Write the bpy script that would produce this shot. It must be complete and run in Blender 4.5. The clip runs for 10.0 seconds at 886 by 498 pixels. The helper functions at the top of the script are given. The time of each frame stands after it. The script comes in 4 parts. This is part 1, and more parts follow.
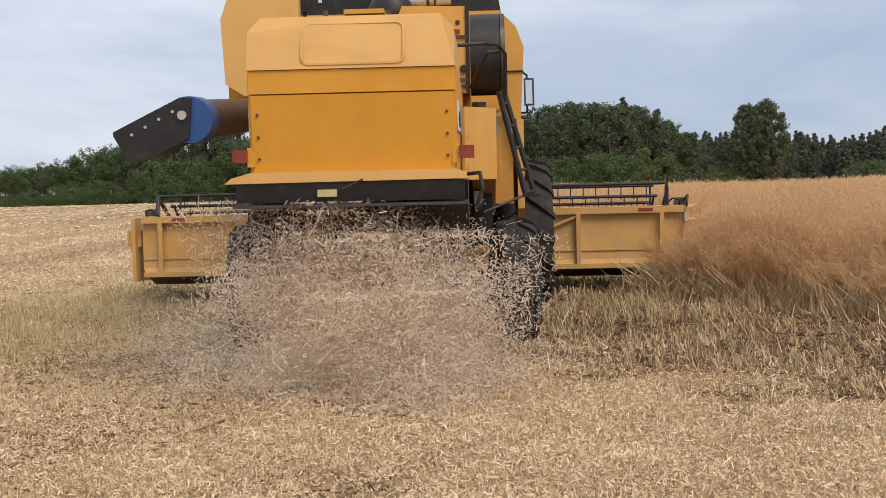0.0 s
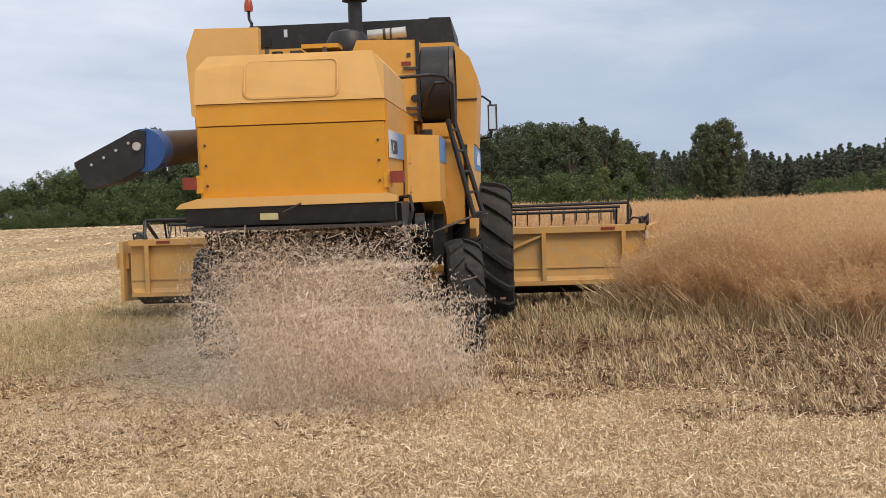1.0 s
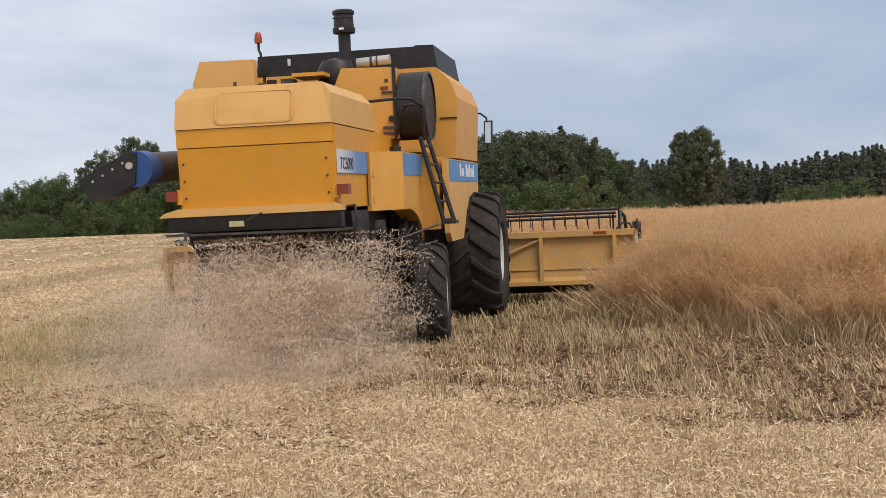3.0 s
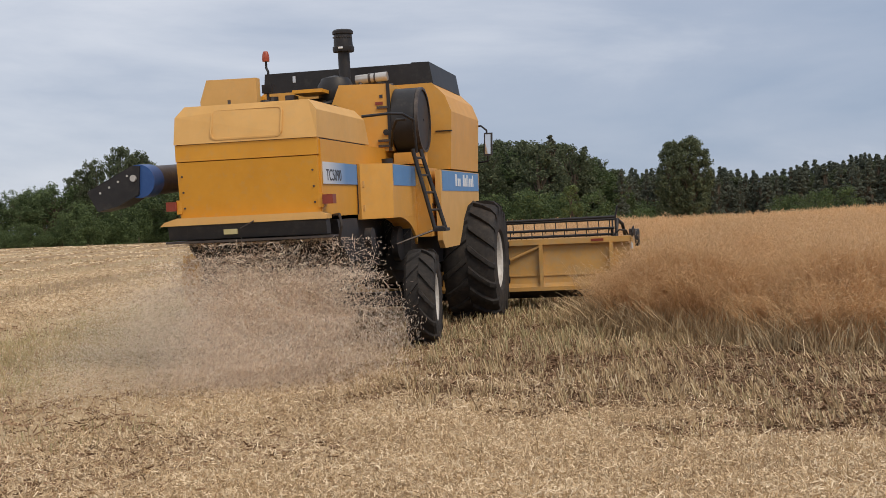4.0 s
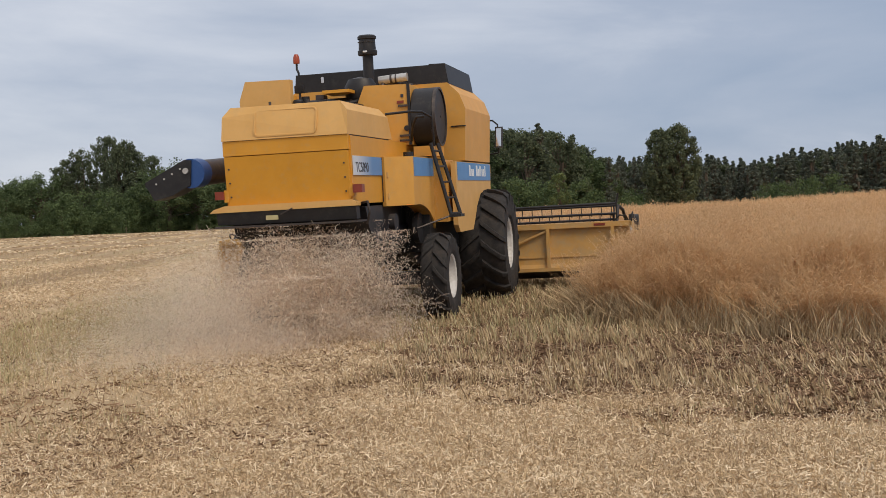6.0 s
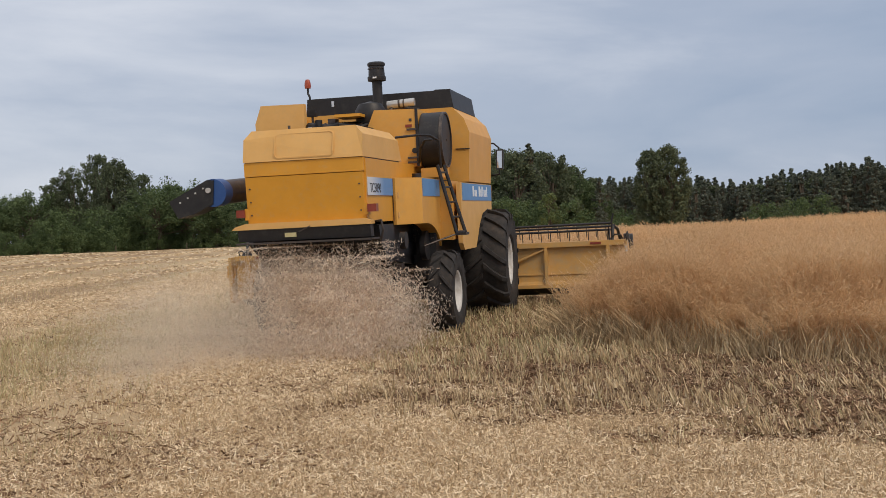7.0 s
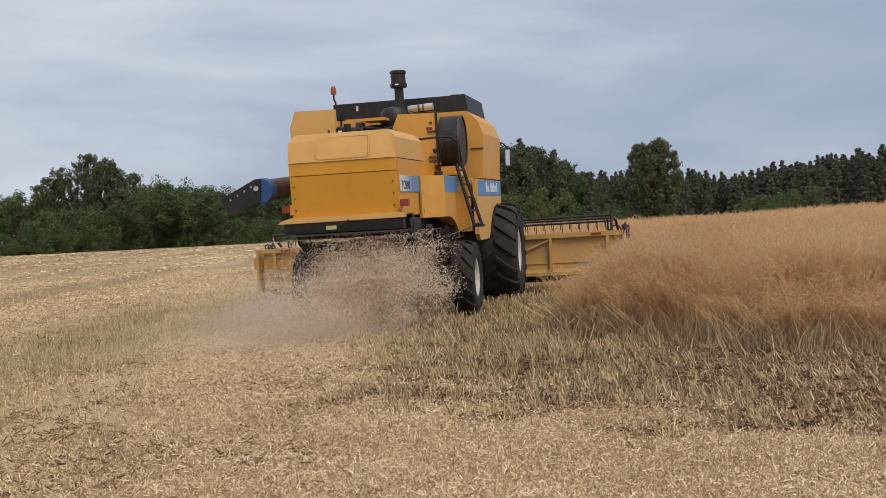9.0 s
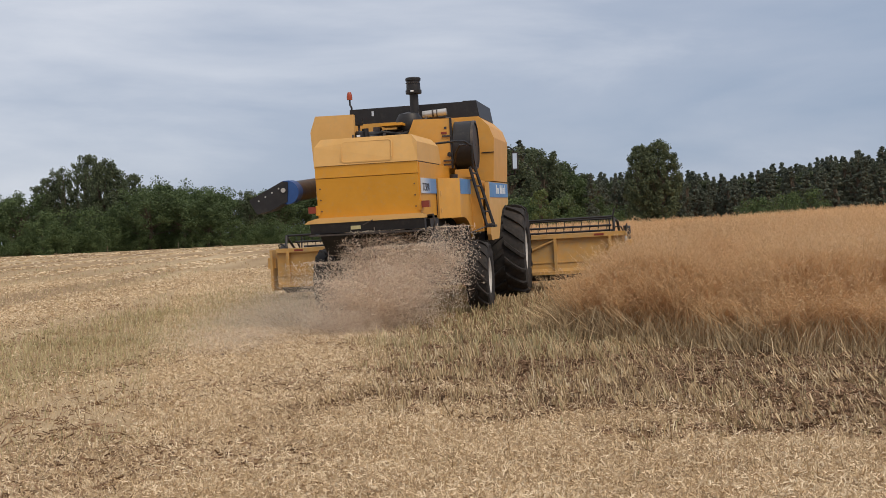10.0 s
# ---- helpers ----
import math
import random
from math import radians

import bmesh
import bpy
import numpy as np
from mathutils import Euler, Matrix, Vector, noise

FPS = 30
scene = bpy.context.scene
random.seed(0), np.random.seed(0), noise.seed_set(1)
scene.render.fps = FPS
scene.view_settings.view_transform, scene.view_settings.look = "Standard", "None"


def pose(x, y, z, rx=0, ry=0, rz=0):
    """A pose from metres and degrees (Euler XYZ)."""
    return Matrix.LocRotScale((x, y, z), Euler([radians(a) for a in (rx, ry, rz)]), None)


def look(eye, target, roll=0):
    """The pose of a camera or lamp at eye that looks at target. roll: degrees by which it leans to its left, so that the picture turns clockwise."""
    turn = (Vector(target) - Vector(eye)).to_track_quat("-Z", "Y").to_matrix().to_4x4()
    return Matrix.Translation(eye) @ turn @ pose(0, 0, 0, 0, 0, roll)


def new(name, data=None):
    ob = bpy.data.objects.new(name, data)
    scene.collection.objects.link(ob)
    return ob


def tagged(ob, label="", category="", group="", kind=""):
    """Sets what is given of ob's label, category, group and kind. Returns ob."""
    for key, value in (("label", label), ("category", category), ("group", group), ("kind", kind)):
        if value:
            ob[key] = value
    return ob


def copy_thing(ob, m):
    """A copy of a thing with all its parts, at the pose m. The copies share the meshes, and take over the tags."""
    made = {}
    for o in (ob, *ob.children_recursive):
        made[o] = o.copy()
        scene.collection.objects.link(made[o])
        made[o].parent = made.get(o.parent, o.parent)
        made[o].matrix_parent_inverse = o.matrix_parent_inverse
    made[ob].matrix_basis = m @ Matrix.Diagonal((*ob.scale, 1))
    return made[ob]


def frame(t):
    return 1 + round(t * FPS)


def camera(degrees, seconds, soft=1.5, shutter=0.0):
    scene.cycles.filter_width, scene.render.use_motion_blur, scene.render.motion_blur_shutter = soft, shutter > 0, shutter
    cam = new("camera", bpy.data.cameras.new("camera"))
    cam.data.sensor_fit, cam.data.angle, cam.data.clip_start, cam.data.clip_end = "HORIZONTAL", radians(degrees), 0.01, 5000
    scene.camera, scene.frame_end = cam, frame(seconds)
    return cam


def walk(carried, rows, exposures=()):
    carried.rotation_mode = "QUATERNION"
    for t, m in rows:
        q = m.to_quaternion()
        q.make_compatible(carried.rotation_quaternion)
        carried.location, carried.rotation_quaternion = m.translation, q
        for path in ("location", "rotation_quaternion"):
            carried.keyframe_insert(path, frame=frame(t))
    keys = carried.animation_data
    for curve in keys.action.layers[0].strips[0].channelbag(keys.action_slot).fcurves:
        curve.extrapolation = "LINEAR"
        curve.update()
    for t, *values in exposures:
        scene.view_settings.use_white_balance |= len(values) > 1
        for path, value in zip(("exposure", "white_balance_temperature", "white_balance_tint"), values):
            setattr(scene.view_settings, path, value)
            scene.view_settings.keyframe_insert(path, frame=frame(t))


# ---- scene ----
FOV = 40.55
cam = camera(FOV, 10.0, soft=.6, shutter=0.15)
EYE = (0.0, 0.0, 1.65)
# seconds, yaw, pitch, roll of the hand-held camera, which stays in one place
TURNS = [(0, 0, -2.5, 0), (0.5, -.63, -1.73, .17), (1, -1.86, -1.53, .43), (1.5, -2.08, -1.27, .41), (2, -2.52, -1.3, .56), (2.5, -2.57, -1.26, .58), (2.7, -2.73, -1.22, .6), (3.8, -2.97, -.74, .68),
         (4, -3.33, -.68, .69), (4.5, -3.4, -.92, 1.0), (5, -3.65, -1.2, .92), (5.2, -3.97, -1.15, .92), (6.3, -3.79, -1.25, .92), (6.5, -3.64, -.93, .92), (7, -4.36, -.3, .68), (7.5, -4.34, -.31, .73),
         (8, -4.67, -.49, .88), (8.5, -5.03, -.13, .9), (9, -4.73, -.51, 1.31), (9.5, -4.76, -.32, 1.11), (10, -4.75, -.44, 1.21)]
walk(cam, [(t, pose(*EYE, 90 + p, r, y)) for t, y, p, r in TURNS],
     [(0, .32), (2.5, .30), (4, .06), (4.5, .03), (10, .03)])
# seconds, place of the harvester's tail on the ground, yaw
DRIVE = [(0, -.653, 9.397, .097, -1.9), (.5, -.761, 9.825, .083, -3.31), (1, -.882, 10.229, .086, -5.03), (1.5, -.97, 10.677, .092, -6.6), (2, -1.076, 11.142, .094, -8.37),
         (2.5, -1.138, 11.596, .101, -9.94), (4, -1.25, 12.995, .133, -14.59), (4.5, -1.188, 13.442, .141, -15.38), (5, -1.079, 13.893, .151, -15.79),
         (6.5, -.655, 15.179, .187, -15.75), (7, -.507, 15.608, .198, -15.6), (7.5, -.371, 16.036, .21, -15.58), (8, -.217, 16.5, .226, -15.54),
         (8.5, -.058, 16.983, .246, -15.39), (9, .101, 17.441, .264, -15.09), (9.5, .276, 17.879, .278, -14.75), (10, .465, 18.328, .288, -14.21)]


def drive_pose(t):
    """The harvester's pose at t seconds."""
    ts = [r[0] for r in DRIVE]
    v = [float(np.interp(t, ts, [r[i] for r in DRIVE])) for i in range(1, 5)]
    roll = float(np.interp(v[3], [-16, -1.9], [-1.88, -1.28]))
    return pose(v[0], v[1], v[2], 1.75, roll, v[3])


# ---- light ----
world = bpy.data.worlds.new("overcast_sky")
scene.world = world
world.use_nodes = True
wn, wl = world.node_tree.nodes, world.node_tree.links
wn.clear()
w_out, w_bg = wn.new("ShaderNodeOutputWorld"), wn.new("ShaderNodeBackground")
sky = wn.new("ShaderNodeTexSky")
sky.sky_type, sky.sun_disc, sky.sun_elevation, sky.sun_rotation = "NISHITA", False, radians(51), radians(145)
tc, mp = wn.new("ShaderNodeTexCoord"), wn.new("ShaderNodeMapping")
mp.inputs["Scale"].default_value = (1.0, 1.0, 4.0)
mp.inputs["Rotation"].default_value = (0.05, -0.12, 0)
cl = wn.new("ShaderNodeTexNoise")
cl.inputs["Scale"].default_value, cl.inputs["Detail"].default_value, cl.inputs["Roughness"].default_value = 2.6, 8, 0.55
cl.inputs["Distortion"].default_value = 0.35
ramp = wn.new("ShaderNodeValToRGB")
cr = ramp.color_ramp
cr.elements[0].position, cr.elements[0].color = 0.34, (0.30, 0.38, 0.52, 1)
cr.elements[1].position, cr.elements[1].color = 0.78, (0.78, 0.80, 0.86, 1)
e = cr.elements.new(0.54)
e.color = (0.42, 0.48, 0.60, 1)
skymul = wn.new("ShaderNodeVectorMath")
skymul.operation = "SCALE"
skymul.inputs["Scale"].default_value = 0.08
wmix = wn.new("ShaderNodeMix")
wmix.data_type = "RGBA"
wmix.inputs["Factor"].default_value = 0.88
wl.new(tc.outputs["Generated"], mp.inputs["Vector"])
wl.new(mp.outputs["Vector"], cl.inputs["Vector"])
sep, tilt = wn.new("ShaderNodeVectorMath"), wn.new("ShaderNodeMath")
sep.operation, tilt.operation = "DOT_PRODUCT", "ADD"
sep.inputs[1].default_value = (-0.10, 0.0, 0.62)
wl.new(tc.outputs["Generated"], sep.inputs[0])
slant, west = wn.new("ShaderNodeMath"), wn.new("ShaderNodeMath")   # the cloud thins out, higher up, towards the west
west.operation, slant.operation = "MULTIPLY", "MULTIPLY_ADD"
slant.inputs[1].default_value = -1.3
west_xyz = wn.new("ShaderNodeSeparateXYZ")
wl.new(tc.outputs["Generated"], west_xyz.inputs[0])
wl.new(west_xyz.outputs["X"], west.inputs[0])
wl.new(west_xyz.outputs["Z"], west.inputs[1])
wl.new(west.outputs[0], slant.inputs[0])
wl.new(sep.outputs["Value"], slant.inputs[2])
wl.new(slant.outputs[0], tilt.inputs[0])
soft_cloud = wn.new("ShaderNodeMath")                              # a thin, even cloud cover
soft_cloud.operation = "MULTIPLY_ADD"
soft_cloud.inputs[1].default_value, soft_cloud.inputs[2].default_value = 0.6, 0.185
wl.new(cl.outputs["Fac"], soft_cloud.inputs[0])
bank, height = wn.new("ShaderNodeMapRange"), wn.new("ShaderNodeSeparateXYZ")   # paler cloud bank low over the horizon
puff = wn.new("ShaderNodeTexNoise")
puff.inputs["Scale"].default_value, puff.inputs["Detail"].default_value = 9.0, 6
wl.new(mp.outputs["Vector"], puff.inputs["Vector"])
edge = wn.new("ShaderNodeMath")
edge.operation = "MULTIPLY_ADD"
edge.inputs[1].default_value = -0.12
wl.new(tc.outputs["Generated"], height.inputs[0])
wl.new(puff.outputs["Fac"], edge.inputs[0])
wl.new(height.outputs["Z"], edge.inputs[2])
bank.inputs["From Min"].default_value, bank.inputs["From Max"].default_value = -0.01, 0.035
bank.inputs["To Min"].default_value, bank.inputs["To Max"].default_value = 0.075, 0.0
wl.new(edge.outputs[0], bank.inputs["Value"])
lift = wn.new("ShaderNodeMath")
lift.operation = "ADD"
wl.new(soft_cloud.outputs[0], lift.inputs[0])
eastern, low = wn.new("ShaderNodeMapRange"), wn.new("ShaderNodeMath")
eastern.inputs["From Min"].default_value, eastern.inputs["From Max"].default_value = 0.08, 0.3
low.operation = "MULTIPLY"
wl.new(height.outputs["X"], eastern.inputs["Value"])
wl.new(eastern.outputs[0], low.inputs[0])
wl.new(bank.outputs[0], low.inputs[1])
wl.new(low.outputs[0], lift.inputs[1])
wl.new(lift.outputs[0], tilt.inputs[1])
wl.new(tilt.outputs[0], ramp.inputs["Fac"])
wl.new(sky.outputs["Color"], skymul.inputs[0])
wl.new(skymul.outputs["Vector"], wmix.inputs["A"])
wl.new(ramp.outputs["Color"], wmix.inputs["B"])
wl.new(wmix.outputs["Result"], w_bg.inputs["Color"])
w_bg.inputs["Strength"].default_value = 1.0
wl.new(w_bg.outputs["Background"], w_out.inputs["Surface"])

sun = new("sun", bpy.data.lights.new("sun", "SUN"))
sun.data.energy, sun.data.angle, sun.data.color = 2.1, radians(30), (1.0, 0.845, 0.665)
sun.matrix_world = look((31, -39, 60), (0, 0, 0))


# ---- materials ----
def material(name, colors, rough=0.6, metal=0.0, scale=8.0, bump=0.0, bump_scale=60.0, random="", spec=0.4, stretch=None, dirt=None, thin=0.0):
    """A node material: noise between colours (position, rgb), grain relief, random shift for each piece or island, and dust patches."""
    m = bpy.data.materials.new(name)
    m.use_nodes = True
    n, l = m.node_tree.nodes, m.node_tree.links
    b = n["Principled BSDF"]
    b.inputs["Roughness"].default_value, b.inputs["Metallic"].default_value = rough, metal
    b.inputs["Specular IOR Level"].default_value = spec
    co = n.new("ShaderNodeTexCoord")
    vec = co.outputs["Object"]
    if stretch:
        ma = n.new("ShaderNodeMapping")
        ma.inputs["Scale"].default_value = stretch[:3]
        if len(stretch) > 3:
            ma.inputs["Rotation"].default_value = (0, 0, radians(stretch[3]))
        l.new(vec, ma.inputs["Vector"])
        vec = ma.outputs["Vector"]
    no = n.new("ShaderNodeTexNoise")
    no.inputs["Scale"].default_value, no.inputs["Detail"].default_value, no.inputs["Roughness"].default_value = scale, 8, 0.62
    l.new(vec, no.inputs["Vector"])
    fac = no.outputs["Fac"]
    if random:
        src = n.new("ShaderNodeObjectInfo" if random == "object" else "ShaderNodeNewGeometry")
        ad = n.new("ShaderNodeMath")
        ad.operation = "MULTIPLY_ADD"
        l.new(src.outputs["Random" if random == "object" else "Random Per Island"], ad.inputs[0])
        ad.inputs[1].default_value = 0.75
        half = n.new("ShaderNodeMath")
        half.operation = "MULTIPLY_ADD"
        half.inputs[1].default_value, half.inputs[2].default_value = 0.7, -0.22
        l.new(fac, half.inputs[0])
        l.new(half.outputs[0], ad.inputs[2])
        fac = ad.outputs[0]
    ra = n.new("ShaderNodeValToRGB")
    el = ra.color_ramp.elements
    el[0].position, el[0].color = colors[0][0], (*colors[0][1], 1)
    el[1].position, el[1].color = colors[-1][0], (*colors[-1][1], 1)
    for p, c in colors[1:-1]:
        el.new(p).color = (*c, 1)
    l.new(fac, ra.inputs["Fac"])
    col = ra.outputs["Color"]
    if dirt:
        dn, dr, mx = n.new("ShaderNodeTexNoise"), n.new("ShaderNodeValToRGB"), n.new("ShaderNodeMix")
        dn.inputs["Scale"].default_value, dn.inputs["Detail"].default_value, dn.inputs["Roughness"].default_value = dirt[1], 10, 0.7
        l.new(co.outputs["Object"], dn.inputs["Vector"])
        dr.color_ramp.elements[0].position, dr.color_ramp.elements[0].color = dirt[2], (0, 0, 0, 1)
        dr.color_ramp.elements[1].position, dr.color_ramp.elements[1].color = dirt[2] + 0.25, (dirt[3],) * 3 + (1,)
        l.new(dn.outputs["Fac"], dr.inputs["Fac"])
        mx.data_type = "RGBA"
        mx.inputs["B"].default_value = (*dirt[0], 1)
        l.new(dr.outputs["Color"], mx.inputs["Factor"])
        l.new(col, mx.inputs["A"])
        col = mx.outputs["Result"]
    l.new(col, b.inputs["Base Color"])
    if bump:
        bn, bu = n.new("ShaderNodeTexNoise"), n.new("ShaderNodeBump")
        bn.inputs["Scale"].default_value, bn.inputs["Detail"].default_value = bump_scale, 6
        l.new(vec, bn.inputs["Vector"])
        l.new(bn.outputs["Fac"], bu.inputs["Height"])
        bu.inputs["Strength"].default_value, bu.inputs["Distance"].default_value = bump, 0.02
        l.new(bu.outputs["Normal"], b.inputs["Normal"])
    if thin:                                                             # light shines through thin leaves and chaff
        tr, ms = n.new("ShaderNodeBsdfTranslucent"), n.new("ShaderNodeMixShader")
        ms.inputs["Fac"].default_value = thin
        l.new(col, tr.inputs["Color"])
        l.new(b.outputs["BSDF"], ms.inputs[1])
        l.new(tr.outputs["BSDF"], ms.inputs[2])
        l.new(ms.outputs["Shader"], n["Material Output"].inputs["Surface"])
    return m


DUST = (0.42, 0.33, 0.2)
M_YELLOW = material("yellow_paint", [(.3, (.62, .288, .026)), (.7, (.69, .332, .036))], .42, scale=3, bump=.03, bump_scale=4, dirt=(DUST, 11, .52, .3))
M_YELLOW2 = material("faded_yellow_plastic", [(.3, (.63, .362, .113)), (.7, (.70, .417, .142))], .55, scale=3, bump=.03, bump_scale=5, dirt=(DUST, 9, .5, .22))
M_YELLOW3 = material("weathered_yellow_paint", [(.3, (.62, .315, .06)), (.7, (.70, .37, .083))], .48, scale=2.5, bump=.03, bump_scale=4, dirt=(DUST, 7, .5, .28))
M_BLACK = material("black_sheet", [(.3, (.012, .012, .014)), (.7, (.025, .024, .026))], .5, scale=5, dirt=((.12, .105, .085), 9, .52, .25))
M_RUBBER = material("tyre_rubber", [(.3, (.018, .017, .017)), (.7, (.038, .035, .034))], .85, scale=9, bump=.2, dirt=((.13, .1, .075), 5, .47, .35))
M_STEEL = material("dark_steel", [(.3, (.05, .045, .045)), (.7, (.12, .10, .09))], .5, .6, scale=12, dirt=((.2, .15, .1), 8, .5, .5))
M_WHITE = material("rim_white", [(.3, (.55, .54, .52)), (.7, (.68, .67, .65))], .5, scale=6, dirt=((.3, .24, .17), 7, .45, .6))
M_BLUE = material("blue_decal", [(.3, (.09, .24, .50)), (.7, (.11, .28, .56))], .45, scale=6)
M_PALE = material("pale_decal", [(.3, (.52, .58, .66)), (.7, (.6, .65, .72))], .45, scale=6)
M_STRIPE = material("fading_decal", [(.3, (.09, .24, .50)), (.7, (.11, .28, .56))], .45, scale=6)
sn, sl = M_STRIPE.node_tree.nodes, M_STRIPE.node_tree.links
s_co, s_xyz, s_map, s_mix = (sn.new("ShaderNode" + k) for k in ("TexCoord", "SeparateXYZ", "MapRange", "Mix"))
s_map.inputs["From Min"].default_value, s_map.inputs["From Max"].default_value = .25, .95
s_mix.data_type = "RGBA"
s_mix.inputs["A"].default_value, s_mix.inputs["B"].default_value = (.62, .66, .72, 1), (.10, .26, .53, 1)
sl.new(s_co.outputs["Object"], s_xyz.inputs[0])
sl.new(s_xyz.outputs["Y"], s_map.inputs["Value"])
sl.new(s_map.outputs[0], s_mix.inputs["Factor"])
sl.new(s_mix.outputs["Result"], sn["Principled BSDF"].inputs["Base Color"])
M_AUGBLUE = material("blue_paint", [(.3, (.02, .07, .24)), (.7, (.035, .1, .3))], .45, scale=6)
M_AUGER = material("auger_steel", [(.3, (.035, .03, .035)), (.7, (.07, .058, .06))], .5, .2, scale=5, dirt=((.2, .15, .1), 6, .5, .4))
M_RED = material("red_lens", [(.3, (.2, .035, .02)), (.7, (.26, .05, .03))], .35, scale=8)
M_BEACON = material("orange_lens", [(.3, (.33, .06, .028)), (.7, (.40, .08, .035))], .35, scale=8)
M_TEXT = material("dark_lettering", [(.3, (.03, .035, .05)), (.7, (.04, .045, .06))], .5)
M_LOGO = material("white_lettering", [(.3, (.75, .78, .8)), (.7, (.8, .82, .85))], .5)
M_TAG = material("maker_plate", [(.3, (.45, .4, .2)), (.7, (.55, .5, .28))], .5)
M_GLASS = material("mirror_glass", [(.3, (.5, .52, .54)), (.7, (.55, .57, .6))], .08, 1.0)
M_MUFF = material("silver_muffler", [(.3, (.45, .44, .42)), (.7, (.6, .59, .57))], .4, .5, scale=10)
M_HEADER = material("header_yellow", [(.3, (.54, .30, .085)), (.7, (.64, .38, .12))], .5, scale=3, dirt=(DUST, 4, .44, .7))
M_SOIL = material("stubble_ground", [(.3, (.22, .145, .085)), (.45, (.34, .245, .145)), (.58, (.43, .325, .20)), (.75, (.53, .42, .27))], .95, scale=1.0, bump=.7, bump_scale=60, spec=.1, stretch=(.30, .035, .3, 11), dirt=((.27, .19, .11), 5, .48, .4))
M_PODS = material("brown_chaff", [(.05, (.12, .073, .046)), (.5, (.235, .148, .092)), (.95, (.40, .27, .172))], .9, random="island", scale=.8, spec=.1)
M_LITTER = material("chopped_straw", [(.05, (.29, .20, .12)), (.3, (.53, .39, .24)), (.6, (.72, .565, .37)), (.9, (.89, .76, .56))], .8, random="island", scale=.8, spec=.2)
M_STUB = material("stubble_stalks", [(.05, (.22, .155, .085)), (.4, (.46, .335, .19)), (.75, (.61, .47, .29)), (.95, (.73, .62, .43))], .8, random="island", scale=.5, spec=.2)
M_GREEN = material("green_stalks", [(.05, (.23, .205, .10)), (.5, (.43, .375, .20)), (.95, (.63, .55, .345))], .8, random="island", scale=.5, spec=.2)
M_CROP = material("ripe_crop", [(.05, (.52, .338, .18)), (.4, (.66, .447, .246)), (.75, (.75, .542, .322)), (.95, (.82, .645, .43))], .85, random="island", scale=.4, spec=.15, thin=.45)
M_CANOPY = material("crop_canopy", [(.3, (.44, .265, .125)), (.5, (.60, .385, .19)), (.7, (.68, .465, .25))], .95, scale=6, bump=1.0, bump_scale=25, spec=.05)
M_CHAFF = material("flying_straw", [(.05, (.32, .225, .185)), (.25, (.66, .52, .41)), (.55, (.86, .73, .585)), (.92, (.95, .88, .75))], .8, random="island", scale=.8, spec=.2, thin=.5)
M_DUST = material("pale_chaff_dust", [(.05, (.80, .69, .56)), (.95, (.93, .86, .75))], .9, random="island", scale=.8, spec=.1, thin=.5)
M_BARK = material("bark", [(.3, (.07, .055, .04)), (.7, (.14, .11, .08))], .9, scale=3)


def leaf_material(name, dark, light):
    return material(name, [(.05, dark), (.55, tuple((a + b) / 2 for a, b in zip(dark, light))), (.95, light)], .7, random="island", scale=.25, spec=.2, thin=.3)


# dark ends of the wood's and bushes' leaves are raised to paint in aerial haze
M_LEAF = leaf_material("broad_leaves", (.06, .09, .043), (.14, .188, .08))
M_LEAF2 = leaf_material("eucalypt_leaves", (.072, .09, .056), (.15, .18, .098))
# paler and greyer than the real foliage: the distance haze is in this colour
M_PINE = leaf_material("hazed_plantation_leaves", (.11, .126, .10), (.18, .205, .155))
M_YOUNG = leaf_material("young_leaves", (.09, .12, .05), (.20, .25, .10))
M_BUSH = leaf_material("bush_leaves", (.06, .09, .042), (.14, .19, .075))


# ---- mesh helpers ----
def part(name, bm, mat, parent=None, label="", smooth=False):
    me = bpy.data.meshes.new(name)
    bmesh.ops.recalc_face_normals(bm, faces=bm.faces)
    bm.to_mesh(me)
    bm.free()
    for m in (mat if isinstance(mat, (list, tuple)) else [mat]):
        me.materials.append(m)
    if smooth:
        me.shade_smooth()
        me.set_sharp_from_angle(angle=radians(35))
    ob = new(name, me)
    ob.parent = parent
    if label:
        tagged(ob, label)
    return ob


def root(name, label, category, group="", kind=""):
    return tagged(new(name), label, category, group, kind)


def soften(bm, r, segments=2):
    bmesh.ops.bevel(bm, geom=[e for e in bm.edges if e.calc_face_angle(0) > 0.3], offset=r, segments=segments, affect="EDGES", profile=0.6)
    return bm


def prism(bm, pts, axis, lo, hi):
    """Extrudes the polygon pts, given in the two other axes in order, from lo to hi along the axis."""
    k = "xyz".index(axis)

    def place(p, h):
        v = list(p)
        v.insert(k, h)
        return bm.verts.new(v)
    a, b = [place(p, lo) for p in pts], [place(p, hi) for p in pts]
    bm.faces.new(a), bm.faces.new(b)
    for i in range(len(pts)):
        j = (i + 1) % len(pts)
        bm.faces.new((a[i], a[j], b[j], b[i]))
    return bm


def box(bm, x0, x1, y0, y1, z0, z1):
    return prism(bm, [(x0, y0), (x1, y0), (x1, y1), (x0, y1)], "z", z0, z1)


def rod(bm, p, q, r, seg=10, r2=None):
    p, q = Vector(p), Vector(q)
    m = Matrix.Translation((p + q) / 2) @ (q - p).to_track_quat("Z", "Y").to_matrix().to_4x4()
    bmesh.ops.create_cone(bm, cap_ends=True, segments=seg, radius1=r, radius2=r if r2 is None else r2, depth=(q - p).length, matrix=m)
    return bm


